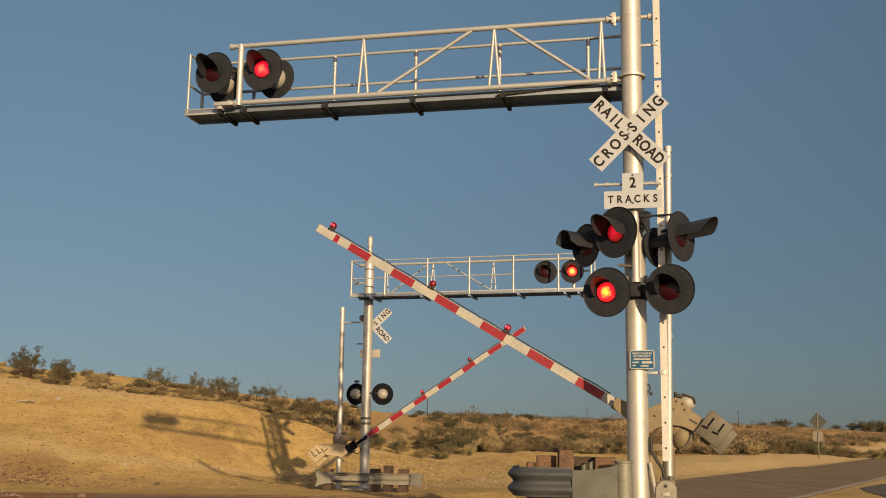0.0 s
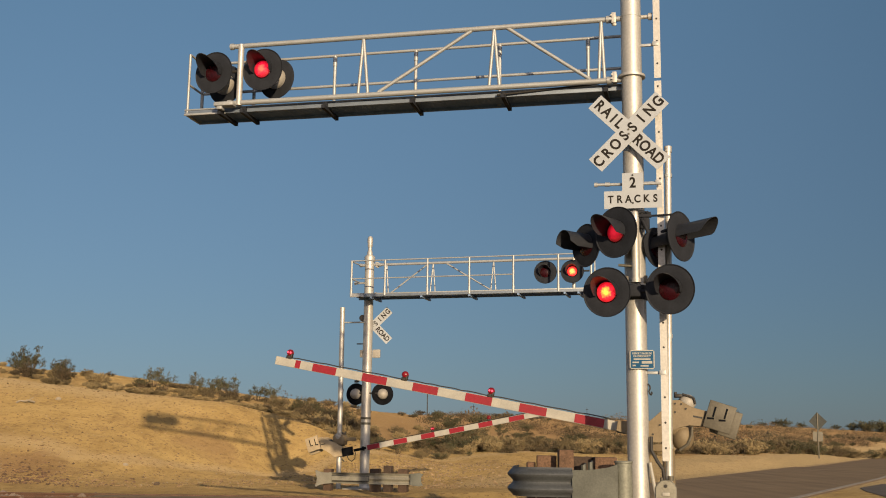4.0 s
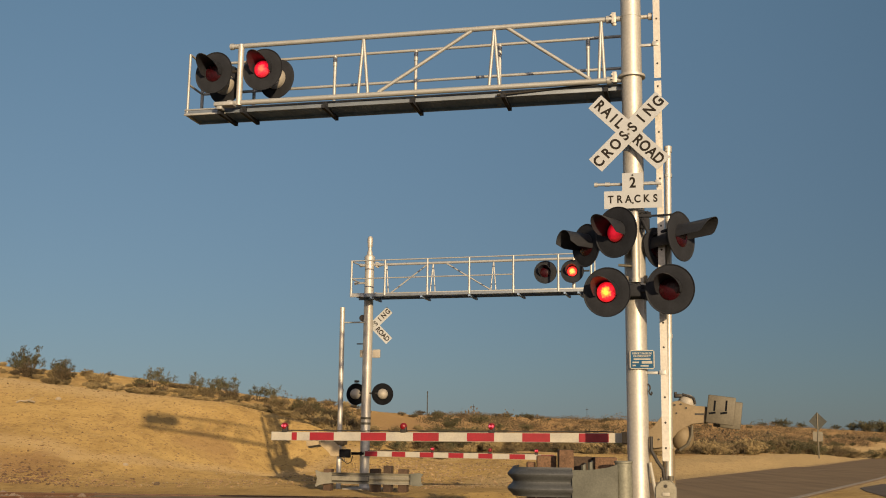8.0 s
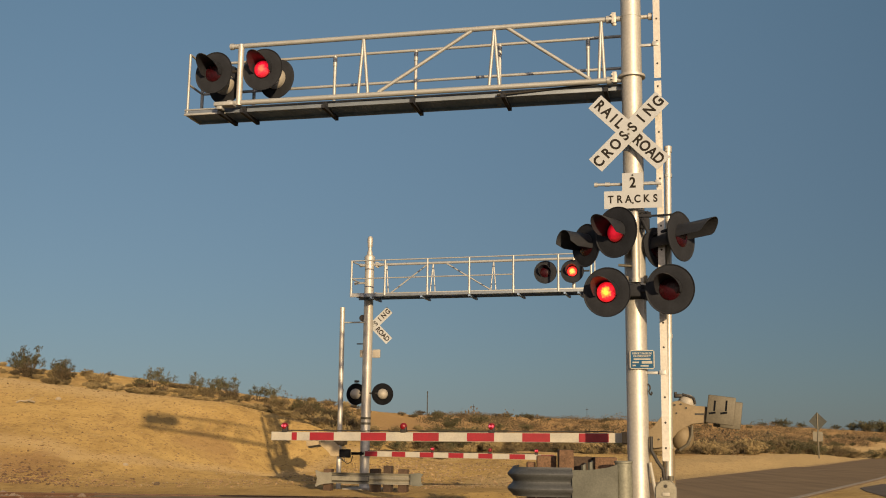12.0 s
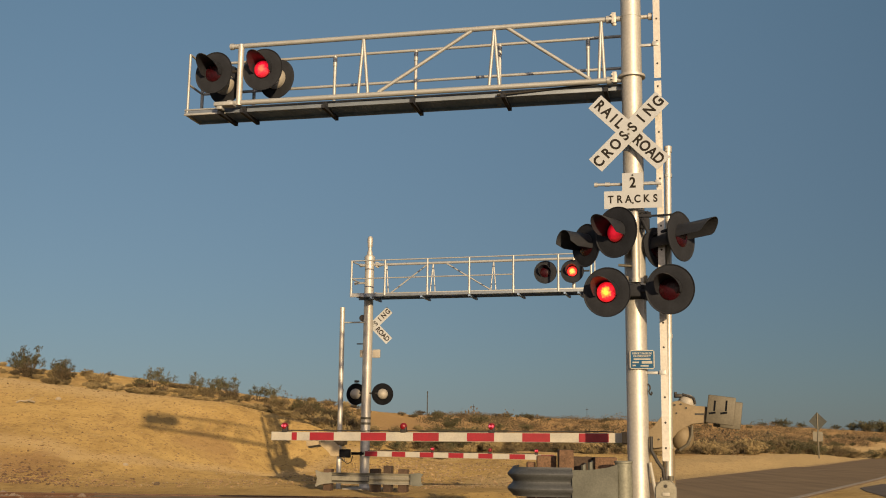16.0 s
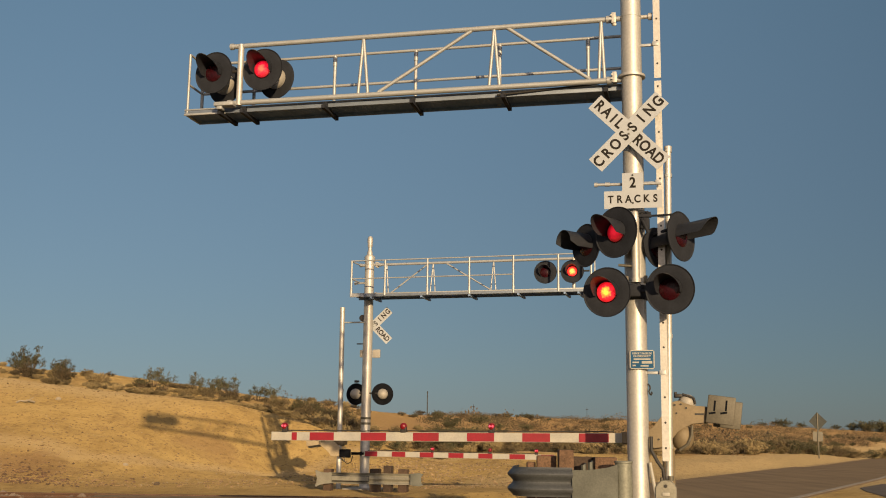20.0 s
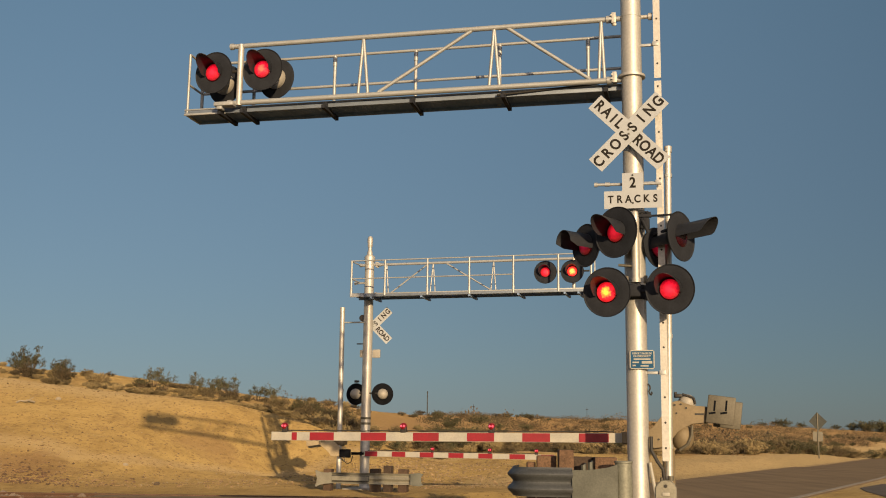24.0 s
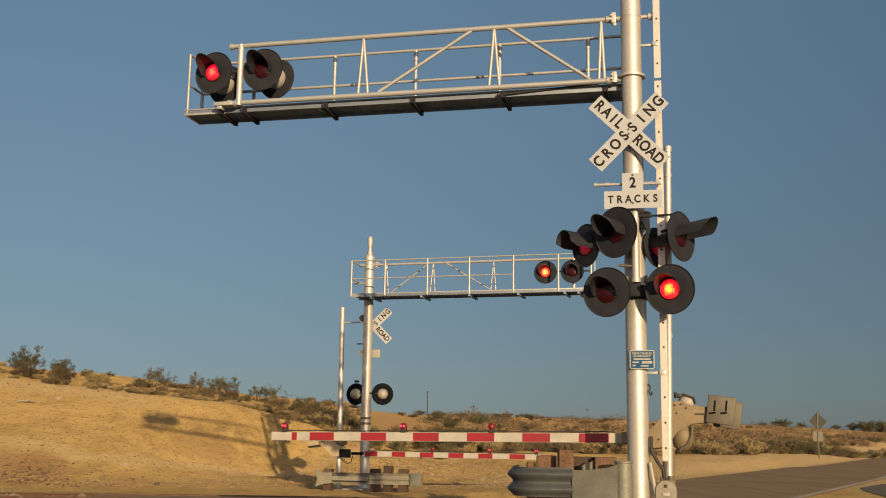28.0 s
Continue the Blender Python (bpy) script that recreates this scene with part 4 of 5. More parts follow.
tracks_sign = thing("track_count_sign", NEAR @ pose(0.0, -0.24, 4.46), "white sign plate lettered for two tracks", "sign")
bm = bmesh.new()
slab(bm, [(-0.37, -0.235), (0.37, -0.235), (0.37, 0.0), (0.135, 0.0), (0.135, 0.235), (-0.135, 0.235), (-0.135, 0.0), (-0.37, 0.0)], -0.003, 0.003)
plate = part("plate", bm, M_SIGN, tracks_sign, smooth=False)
letter("2", 0.19, pose(0, -0.0045, 0.10, 90, 0, 0), plate)
for i, c in enumerate("TRACKS"):
    letter(c, 0.138, pose(-0.285 + 0.114 * i, -0.0045, -0.115, 90, 0, 0), plate)
bm = bmesh.new()
tube(bm, (0, -0.003, -0.165), (0, -0.013, -0.165), 0.012, 8)
tube(bm, (0, -0.003, 0.205), (0, -0.013, 0.205), 0.012, 8)
part("bolt", bm, M_DARK, tracks_sign)

blue = thing("notice_sign", NEAR @ pose(0.075, -0.165, 2.28), "small blue emergency notice with white print", "sign")
bm = bmesh.new()
slab(bm, [(-0.155, -0.10), (-0.135, -0.12), (0.135, -0.12), (0.155, -0.10), (0.155, 0.10), (0.135, 0.12), (-0.135, 0.12), (-0.155, 0.10)], -0.002, 0.002)
plate = part("plate", bm, M_WHITE, blue, smooth=False)
bm = bmesh.new()
slab(bm, [(-0.142, -0.107), (0.142, -0.107), (0.142, 0.107), (-0.142, 0.107)], -0.0045, -0.002)
part("blue_face", bm, M_BLUE, blue, "blue printed face", smooth=False)
for z, words in ((0.076, "REPORT PROBLEM"), (0.042, "OR EMERGENCY")):
    letter(words, 0.034, pose(0, -0.006, z, 90, 0, 0), plate, ink=M_WHITE)
for z, w, x in ((0.005, 0.21, 0), (-0.035, 0.08, -0.08), (-0.035, 0.13, 0.06), (-0.075, 0.04, -0.10), (-0.08, 0.10, 0.03)):
    bm = bmesh.new()
    box(bm, (x, -0.0055, z), (w, 0.003, 0.018 if (z, w) != (-0.035, 0.13) else 0.032))
    part("print_bar", bm, M_WHITE, blue, smooth=False)


# ---- gates ----
def gate(base, pivot, drop, start, end, reds, lamps, arm_y, label, group, near):
    """The gate's machine stands by the mast; the arm turns about the pivot and reaches to -x."""
    root = thing("crossing_gate", base @ pose(pivot[0], pivot[1], 0), label, "crossing gate", group)
    pz = pivot[2]
    bm = bmesh.new()
    if near:
        bmesh.ops.create_uvsphere(bm, u_segments=20, v_segments=14, radius=0.16, matrix=Matrix.Translation((-0.01, 0, pz - 0.40)) @ Matrix.Diagonal((0.95, 1, 1.2, 1)))
        box(bm, (-0.06, 0.0, pz - 0.18), (0.24, 0.26, 0.42), 0.06)
    else:
        box(bm, (0.05, -0.05, pz - 0.02), (0.36, 0.30, 0.30), 0.08)
    part("machine_case", bm, M_TAN, root)
    bm = bmesh.new()
    bmesh.ops.create_uvsphere(bm, u_segments=20, v_segments=14, radius=0.12, matrix=Matrix.Translation((0.06, 0, pz + 0.06)) @ Matrix.Diagonal((1, 1, 0.95, 1)))
    part("motor_dome", bm, M_CREAM, root, "pale domed motor cover")
    bm = bmesh.new()
    box(bm, (-0.05, -0.04, pz + 0.15), (0.10, 0.14, 0.05), 0.015)
    tube(bm, (-0.09, -0.06, pz + 0.12), (-0.09, -0.06, pz + 0.2), 0.02, 8)
    tube(bm, (0.0, -0.1, pz + 0.17), (0.15, -0.1, pz + 0.12), 0.016, 8)
    tube(bm, (0.15, -0.1, pz + 0.12), (0.17, -0.08, pz + 0.04), 0.016, 8)
    part("latch", bm, M_DARK, root)
    bm = bmesh.new()
    box(bm, (-0.24, 0.0, pz - (0.55 if near else 0.0)), (0.36, 0.06, 0.10), 0.01)
    if near:
        tube(bm, (-0.20, 0, -0.3), (-0.20, 0, pz - 0.35), 0.085, 18)
    part("stand", bm, M_TAN, root)
    bm = bmesh.new()
    sweep(bm, [(0.12, -0.14, pz - 0.25), (0.11, -0.14, pz - 0.38), (0.06, -0.14, pz - 0.50), (-0.05, -0.12, pz - 0.58)], 0.02, 8)
    part("hose", bm, M_STEEL, root)
    # the arm, about its pivot
    x0, x1 = -(start + pivot[0]), -(end + pivot[0])
    y = arm_y
    bm = bmesh.new()
    h0, h1 = (0.066, 0.062) if near else (0.07, 0.066)
    slab(bm, [(x0, drop - h0), (x0, drop + h0), (x1, drop - 0.035 + h1), (x1, drop - 0.035 - h1)], y - 0.02, y + 0.02, 0.004)
    arm = part("gate_arm", bm, M_WHITE, root, "white gate arm with red bands and three red lamps", smooth=False)
    arm.location = (0, 0, pz)

    def zc(s):
        return drop - 0.035 * (s - start) / (end - start)

    def hh(s):
        return h0 + (h1 - h0) * (s - start) / (end - start)

    for a, b in reds:
        bm = bmesh.new()
        xa, xb = -(a + pivot[0]), -(b + pivot[0])
        slab(bm, [(xa, zc(a) - hh(a) + 0.006), (xa, zc(a) + hh(a) - 0.006), (xb, zc(b) + hh(b) - 0.006), (xb, zc(b) - hh(b) + 0.006)], y - 0.0235, y + 0.0235)
        part("red_band", bm, M_RED, arm, smooth=False)
    # bracket plates that carry the boom and the counterweights
    lobes = [(x0 - 0.04, drop - 0.06), (x0 - 0.04, drop + 0.08), (-0.44, -0.31), (-0.38, -0.26), (-0.27, -0.12), (-0.20, -0.01), (-0.14, 0.06), (-0.05, 0.08), (0.05, 0.04), (0.13, 0.015), (0.32, 0.0), (0.31, -0.21), (0.13, -0.23),
             (0.01, -0.285), (-0.07, -0.34), (-0.14, -0.43), (-0.20, -0.53), (-0.38, -0.56)]
    if not near:
        lobes = [(0.80, 0.16), (0.45, 0.14), (0.28, 0.02), (0.10, -0.08), (-0.05, -0.22), (-0.12, -0.28), (-0.12, -0.45), (0.20, -0.45), (0.26, -0.36), (0.40, -0.24), (0.55, -0.14), (0.70, -0.09), (0.82, -0.08)]
    for yy in ((-0.20, 0.20) if near else (0.20, -0.20)):
        bm = bmesh.new()
        slab(bm, lobes, yy - 0.012, yy + 0.012, 0.003)
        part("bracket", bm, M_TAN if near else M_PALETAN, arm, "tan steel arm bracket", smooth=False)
    if near:
        for bx, bz in ((-0.17, -0.06), (-0.10, 0.02), (-0.02, 0.03), (-0.08, -0.09), (-0.18, -0.16), (0.05, -0.02), (-0.25, -0.30), (-0.32, -0.44)):
            bm = bmesh.new()
            tube(bm, (bx, -0.21, bz), (bx, -0.228, bz), 0.014, 6)
            part("bolt", bm, M_DARK, arm, smooth=False)
    bm = bmesh.new()
    if near:
        box(bm, (x0 + 0.06, y, drop), (0.22, 0.07, 0.17), 0.01)
    else:
        box(bm, (x0 + 0.12, y, drop), (0.36, 0.05, 0.07), 0.01)
    tube(bm, (x0 + 0.02, y - 0.06, drop + 0.04), (x0 + 0.02, y + 0.06, drop + 0.04), 0.016, 8)
    tube(bm, (x0 + 0.02, y - 0.06, drop - 0.04), (x0 + 0.02, y + 0.06, drop - 0.04), 0.016, 8)
    if not near:
        box(bm, (-0.20, y + 0.07, drop), (0.32, 0.05, 0.22), 0.02)
    part("arm_clamp", bm, M_STEEL if near else M_DEEPBLACK, arm)
    side = -1 if near else 1
    for yy, dx, dz in ((side * 0.24, 0.0, 0.0), (side * -0.12, 0.10, -0.05)):
        bm = bmesh.new()
        box(bm, (0, 0, 0), (0.36, 0.07, 0.37), 0.012, Matrix.Rotation(radians(7), 4, "Y"))
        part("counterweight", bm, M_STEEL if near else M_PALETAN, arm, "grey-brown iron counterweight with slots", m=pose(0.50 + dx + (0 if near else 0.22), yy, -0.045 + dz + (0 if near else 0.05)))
    ox, oz = (0, 0) if near else (0.22, 0.05)
    for sx in (0.42, 0.57):
        bm = bmesh.new()
        box(bm, (sx + ox, side * 0.276, 0.01 + oz), (0.024, 0.006, 0.14), 0, Matrix.Rotation(radians(7), 4, "Y"))
        box(bm, (sx + ox - 0.035, side * 0.276, -0.085 + oz), (0.09, 0.006, 0.026), 0, Matrix.Rotation(radians(-8), 4, "Y"))
        part("slot", bm, M_DEEPBLACK, arm, smooth=False)
    bm = bmesh.new()
    box(bm, (0.315 + ox, side * 0.205, -0.10 + oz), (0.03, 0.05, 0.20), 0.004)
    box(bm, (0.22 + ox, side * 0.215, -0.10 + oz), (0.12, 0.008, 0.024))
    part("clamp_bar", bm, M_DARK, arm, smooth=False)
    if not near:
        bm = bmesh.new()
        bmesh.ops.create_uvsphere(bm, u_segments=20, v_segments=12, radius=0.15, matrix=Matrix.Translation((0.34, 0.0, -0.10)))
        part("motor_drum", bm, M_DARK, arm, "dark round motor drum")
        bm = bmesh.new()
        sweep(bm, [(-0.18, 0.24, drop - 0.08), (-0.20, 0.25, drop - 0.20), (-0.28, 0.25, drop - 0.27), (-0.38, 0.25, drop - 0.22), (-0.42, 0.24, drop - 0.06)], 0.012, 8)
        part("cable_loop", bm, M_DARK, arm, "black hanging cable loop")
    # lamps on the boom
    tops = []
    for s in lamps:
        bm = bmesh.new()
        x, z = -(s + pivot[0]), zc(s) + hh(s)
        box(bm, (x, y, z + 0.018), (0.085, 0.06, 0.05), 0.01)
        box(bm, (x + 0.03, y, z + 0.05), (0.035, 0.07, 0.08), 0.01)
        part("lamp_base", bm, M_DARK, arm)
        bm = bmesh.new()
        lathe(bm, [(0, -0.052), (0.03, -0.046), (0.046, -0.03), (0.05, -0.012), (0.046, -0.008), (0.046, 0.008), (0.05, 0.012), (0.046, 0.03), (0.03, 0.046), (0, 0.052)], 20)
        lamp = part("arm_lamp", bm, M_ARMRED, arm, "small round red lamp", m=pose(x, y, z + 0.085))
        bm = bmesh.new()
        for dx in (-0.02, 0.02):
            bmesh.ops.create_uvsphere(bm, u_segments=10, v_segments=8, radius=0.017, matrix=Matrix.Translation((dx, 0, 0)))
        glow = part("lamp_glow", bm, M_ARMLIT, arm, "glowing red lamp")
        glow.location = (x, y + (-0.043 if near else 0.043), z + 0.088)
        GATE_GLOWS.append((glow, {lamps[0]: "steady", lamps[1]: "B", lamps[2]: "A"}[s], 1 if near else -1))
        tops.append((x, z))
    bm = bmesh.new()
    run = []
    for (xa, za), (xb, zb_) in zip(tops, tops[1:] + [(x0, drop + h0)]):
        nseg = 12
        for i in range(nseg):
            q = i / nseg
            run.append((xa + (xb - xa) * q, y, za + (zb_ - za) * q + 0.012 + 0.012 * abs(math.sin(q * 14))))
    sweep(bm, run, 0.008, 6)
    part("cable", bm, M_DARK, arm)
    return arm


near_arm = gate(NEAR, (0.55, 1.15, 1.73), -0.428, 0.22, 5.39, ((0.45, 0.86), (1.26, 1.65), (2.05, 2.44), (2.85, 3.23), (3.63, 4.01), (4.42, 4.79), (4.99, 5.07)),
                (5.19, 3.38, 2.09), -0.02, "striped crossing gate with a tan machine beside the mast", "crossing gates", True)
far_arm = gate(FAR, (0.62, 0.15, 1.304), -0.37, 0.03, 5.14, ((0.12, 0.46), (0.86, 1.23), (1.62, 1.99), (2.39, 2.79), (3.18, 3.55), (3.99, 4.39), (4.79, 5.12)),
               (4.68, 3.48, 1.96), 0.15, "striped crossing gate across the tracks", "crossing gates", False)

# ---- far mast fittings ----
FM = FAR
for x_, ph in ((-4.91, "B"), (-5.61, "A")):
    flasher(FM @ pose(x_, 0.24, 5.62, 0, 0, 180), 0.60, "round black crossing lamp on the arm across the tracks", ph, 0.22, group="far arm lamps")
for x_, yw in ((0.30, 5), (-0.45, -25)):
    flasher(FM @ facing(x_, -0.02, 2.50, yw, 0), 0.58, "black crossing lamp seen from behind, pale housing", None, 0.25, group="far mast lamps", housing=M_CREAM, lens=0.12, disc=M_DEEPBLACK)
bm = bmesh.new()
tube(bm, (-0.45, 0.05, 2.52), (0.30, 0.05, 2.52), 0.022, 10)
tube(bm, (0.26, 0.1, 2.80), (0.26, 0.1, 2.86), 0.05, 10)
box(bm, (0.24, 0.1, 2.83), (0.12, 0.08, 0.05), 0.01)
part("lamp_crossarm", bm, M_DARK, far_mast)
bm = bmesh.new()
box(bm, (-0.25, -0.02, 3.58), (0.22, 0.05, 0.22), 0.01)
box(bm, (0.16, 0.0, 3.58), (0.10, 0.05, 0.20), 0.01)
part("sign_plate", bm, M_CREAM, far_mast, "plain tan plate seen from behind")
bm = bmesh.new()
box(bm, (0.2, -0.05, 3.85), (0.26, 0.04, 0.03), 0.005)
tube(bm, (0.18, -0.02, 4.55), (0.18, -0.14, 4.55), 0.09, 14)
part("bell", bm, M_DARK, far_mast, "dark warning bell")
bm = bmesh.new()
for dz in (0.36,):
    tube(bm, (0.10, 0.1, 5.13 + dz), (0.36, 0.1, 5.13 + dz), 0.03, 10)
    tube(bm, (0.33, 0.1, 5.13 + dz), (0.38, 0.1, 5.13 + dz), 0.045, 10)
    tube(bm, (0.10, 0.1, 5.98), (0.22, 0.1, 5.98), 0.04, 10)
part("arm_stay", bm, M_TRUSS, far_mast)
for z_ in (1.86, 1.72):
    bm = bmesh.new()
    lathe(bm, [(0.127, -0.03), (0.142, -0.03), (0.142, 0.03), (0.127, 0.03)], 28, "Z")
    box(bm, (0.0, 0.15, 0), (0.05, 0.05, 0.05), 0.006)
    bmesh.ops.translate(bm, vec=(0, 0, z_), verts=bm.verts)
    part("clamp_band", bm, M_STEEL, far_mast, "dark steel clamp band")
pole = thing("thin_pole", FM @ pose(0.675, 0.12, 0), "thin pale steel pole tied to the far mast", "pole")
bm = bmesh.new()
tube(bm, (-0.0, 0, -0.1), (0.03, 0, 4.79), 0.066, 18)
tube(bm, (0.03, 0, 4.74), (0.03, 0, 4.83), 0.071, 18)
tube(bm, (0.01, 0, 2.55), (0.01, 0, 2.62), 0.076, 18)
part("pole", bm, M_SILVER, pole)
bm = bmesh.new()
tube(bm, (0.03, 0, 4.42), (-0.66, -0.02, 4.42), 0.022, 10)
part("tie_bar", bm, M_TRUSS, pole)


# ---- guard rails ----
def w_beam(bm, path, z, hgt, lip=0.0):
    """A W-shaped guard rail along path, of (x, y) places."""
    prof = [(0.03 - 0.032 * math.cos(4 * math.pi * w) if abs(w) < 0.5 else 0.0, w) for w in [-0.5 + i / 20 for i in range(21)]]
    rings = []
    for i, (x, y) in enumerate(path):
        a, b = path[max(i - 1, 0)], path[min(i + 1, len(path) - 1)]
        d = Vector((b[0] - a[0], b[1] - a[1])).normalized()
        nx, ny = d.y, -d.x
        rings.append(([bm.verts.new((x + nx * o, y + ny * o, z + hgt * w)) for o, w in prof], [bm.verts.new((x + nx * (o - 0.006), y + ny * (o - 0.006), z + hgt * w)) for o, w in prof]))
    for (f0, b0), (f1, b1) in zip(rings, rings[1:]):
        for i in range(len(prof) - 1):
            bm.faces.new((f0[i], f1[i], f1[i + 1], f0[i + 1]))
            bm.faces.new((b0[i], b0[i + 1], b1[i + 1], b1[i]))
        for i in (0, -1):
            bm.faces.new((f0[i], f1[i], b1[i], b0[i]))
    for f, b in (rings[0], rings[-1]):
        for i in range(len(prof) - 1):
            bm.faces.new((f[i], f[i + 1], b[i + 1], b[i]))
    bmesh.ops.recalc_face_normals(bm, faces=bm.faces)


def bent_plate(bm, path, thick=0.012):
    """An upright plate bent along a path of (x, y, bottom, top)."""
    rings = []
    for k, (x, y, lo, hi) in enumerate(path):
        a, b = path[max(k - 1, 0)], path[min(k + 1, len(path) - 1)]
        d = Vector((b[0] - a[0], b[1] - a[1])).normalized()
        n = Vector((-d.y, d.x)) * thick
        rings.append([bm.verts.new(p) for p in ((x, y, lo), (x, y, hi), (x + n.x, y + n.y, hi), (x + n.x, y + n.y, lo))])
    for f, g_ in zip(rings, rings[1:]):
        for k in range(4):
            bm.faces.new((f[k], f[(k + 1) % 4], g_[(k + 1) % 4], g_[k]))
    bm.faces.new(rings[0]), bm.faces.new(rings[-1][::-1])
    bmesh.ops.recalc_face_normals(bm, faces=bm.faces)


g = thing("guard_rail", pose(0, 0, 0), "grey galvanised guard rail wrapped round the mast", "guard rail", "guard rails")
bm = bmesh.new()
bend = [(0.98, 13.6), (0.90, 13.2), (0.865, 12.95), (0.85, 12.8), (0.86, 12.68), (0.90, 12.57), (0.96, 12.49), (1.05, 12.44), (1.16, 12.42), (1.32, 12.41), (1.5, 12.40)]
w_beam(bm, bend, 0.79, 0.33)
part("rail_beam", bm, M_BEAM, g)
bm = bmesh.new()
tail = [(1.49, 12.36, 0.60, 0.93), (1.60, 12.345, 0.57, 0.93), (1.75, 12.34, 0.56, 0.94), (1.90, 12.335, 0.54, 0.965), (2.0, 12.33, 0.50, 1.0)]
bent_plate(bm, tail)
part("end_wing", bm, M_GALV, g, "dented flat end plate")
bm = bmesh.new()
lathe(bm, [(0.0, 0.1), (0.095, 0.1), (0.097, 0.6), (0.097, 0.99), (0.105, 0.998), (0.105, 1.012), (0.097, 1.018), (0.085, 1.008), (0.0, 1.0)], 32, "Z")
bmesh.ops.translate(bm, vec=(2.085, 12.43, 0.02), verts=bm.verts)
part("end_drum", bm, M_DRUM, g, "rounded weathered end drum")
for x, y, w, d, zt in ((1.264, 13.0, 0.232, 0.10, 1.08), (1.09, 13.12, 0.10, 0.14, 1.0), (1.467, 12.8, 0.172, 0.2, 1.15), (1.95, 12.95, 0.26, 0.2, 1.07)):
    bm = bmesh.new()
    box(bm, (x, y, zt / 2 - 0.15), (w, d, zt + 0.3), 0.012)
    part("post", bm, M_BOARD, g, "reddish-brown timber post", smooth=False)
bm = bmesh.new()
box(bm, (1.69, 13.1, 0.40), (0.27, 0.10, 1.34), 0.012)
part("post", bm, M_OLDPOST, g, "blackened timber post", smooth=False)
for x, h in ((1.66, 0.98), (1.74, 1.01)):
    bm = bmesh.new()
    bent_plate(bm, [(x - 0.02, 12.74, 0.70, h), (x, 12.72, 0.70, h), (x + 0.03, 12.72, 0.70, h + 0.01), (x + 0.045, 12.75, 0.70, h + 0.02), (x + 0.04, 12.82, 0.70, h + 0.02)], 0.016)
    part("spacer", bm, M_GALV, g, "bent grey steel spacer")

g = thing("guard_rail", FAR, "short grey guard rail before the far mast", "guard rail", "guard rails")
bm = bmesh.new()
w_beam(bm, [(0.45, 1.38), (0.3, 1.40), (-0.4, 1.40), (-1.2, 1.38), (-1.65, 1.30), (-1.93, 1.15)][::-1], 0.34, 0.27)
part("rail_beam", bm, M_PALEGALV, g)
bm = bmesh.new()
slab(bm, [(0.34, 0.205), (0.55, 0.185), (0.66, 0.155), (0.76, 0.11), (0.785, 0.14), (0.75, 0.22), (0.74, 0.32), (0.765, 0.42), (0.79, 0.50), (0.77, 0.53), (0.68, 0.49), (0.55, 0.47), (0.34, 0.465)], 1.455, 1.475, 0.004)
part("end_wing", bm, M_PALEGALV, g, "flared fishtail end plate", smooth=False)
bm = bmesh.new()
slab(bm, [(-1.70, 0.20), (-1.92, 0.17), (-2.02, 0.20), (-1.98, 0.27), (-1.98, 0.40), (-2.03, 0.47), (-1.93, 0.50), (-1.70, 0.48)], 0, 0.02, 0.004)
part("end_wing", bm, M_GALV, g, "flared fishtail end plate", smooth=False, m=pose(0, 0, 0) @ Matrix.Translation((-1.65, 1.36, 0)) @ Matrix.Rotation(radians(24), 4, "Z") @ Matrix.Translation((1.65, 0, 0)))
bm = bmesh.new()
slab(bm, [(-0.66, 0.265), (0.35, 0.265), (0.35, 0.405), (-0.66, 0.405)], 1.458, 1.464)
part("slot_edge", bm, M_DARK, g, smooth=False)
bm = bmesh.new()
slab(bm, [(-0.645, 0.28), (0.335, 0.28), (0.335, 0.39), (-0.645, 0.39)], 1.464, 1.470, 0.002)
part("stiffener", bm, M_PALEGALV, g, smooth=False)
for x, w, zt in ((0.55, 0.2, 0.55), (-0.72, 0.24, 0.58), (-1.06, 0.2, 0.66), (-1.46, 0.22, 0.58)):
    bm = bmesh.new()
    box(bm, (x, 1.15, zt / 2 - 0.2), (w, 0.22, zt + 0.4), 0.012)
    old = x in (-0.72, -1.06)
    part("post", bm, M_OLDPOST if old else M_POST, g, "blackened timber post" if old else "brown timber post", smooth=False)
bm = bmesh.new()
box(bm, (0, 0, -0.03), (0.9, 0.9, 0.16), 0.02)
fnd = thing("foundation", FAR, "pale concrete footing under the far mast", "footing")
part("block", bm, M_CONC, fnd)


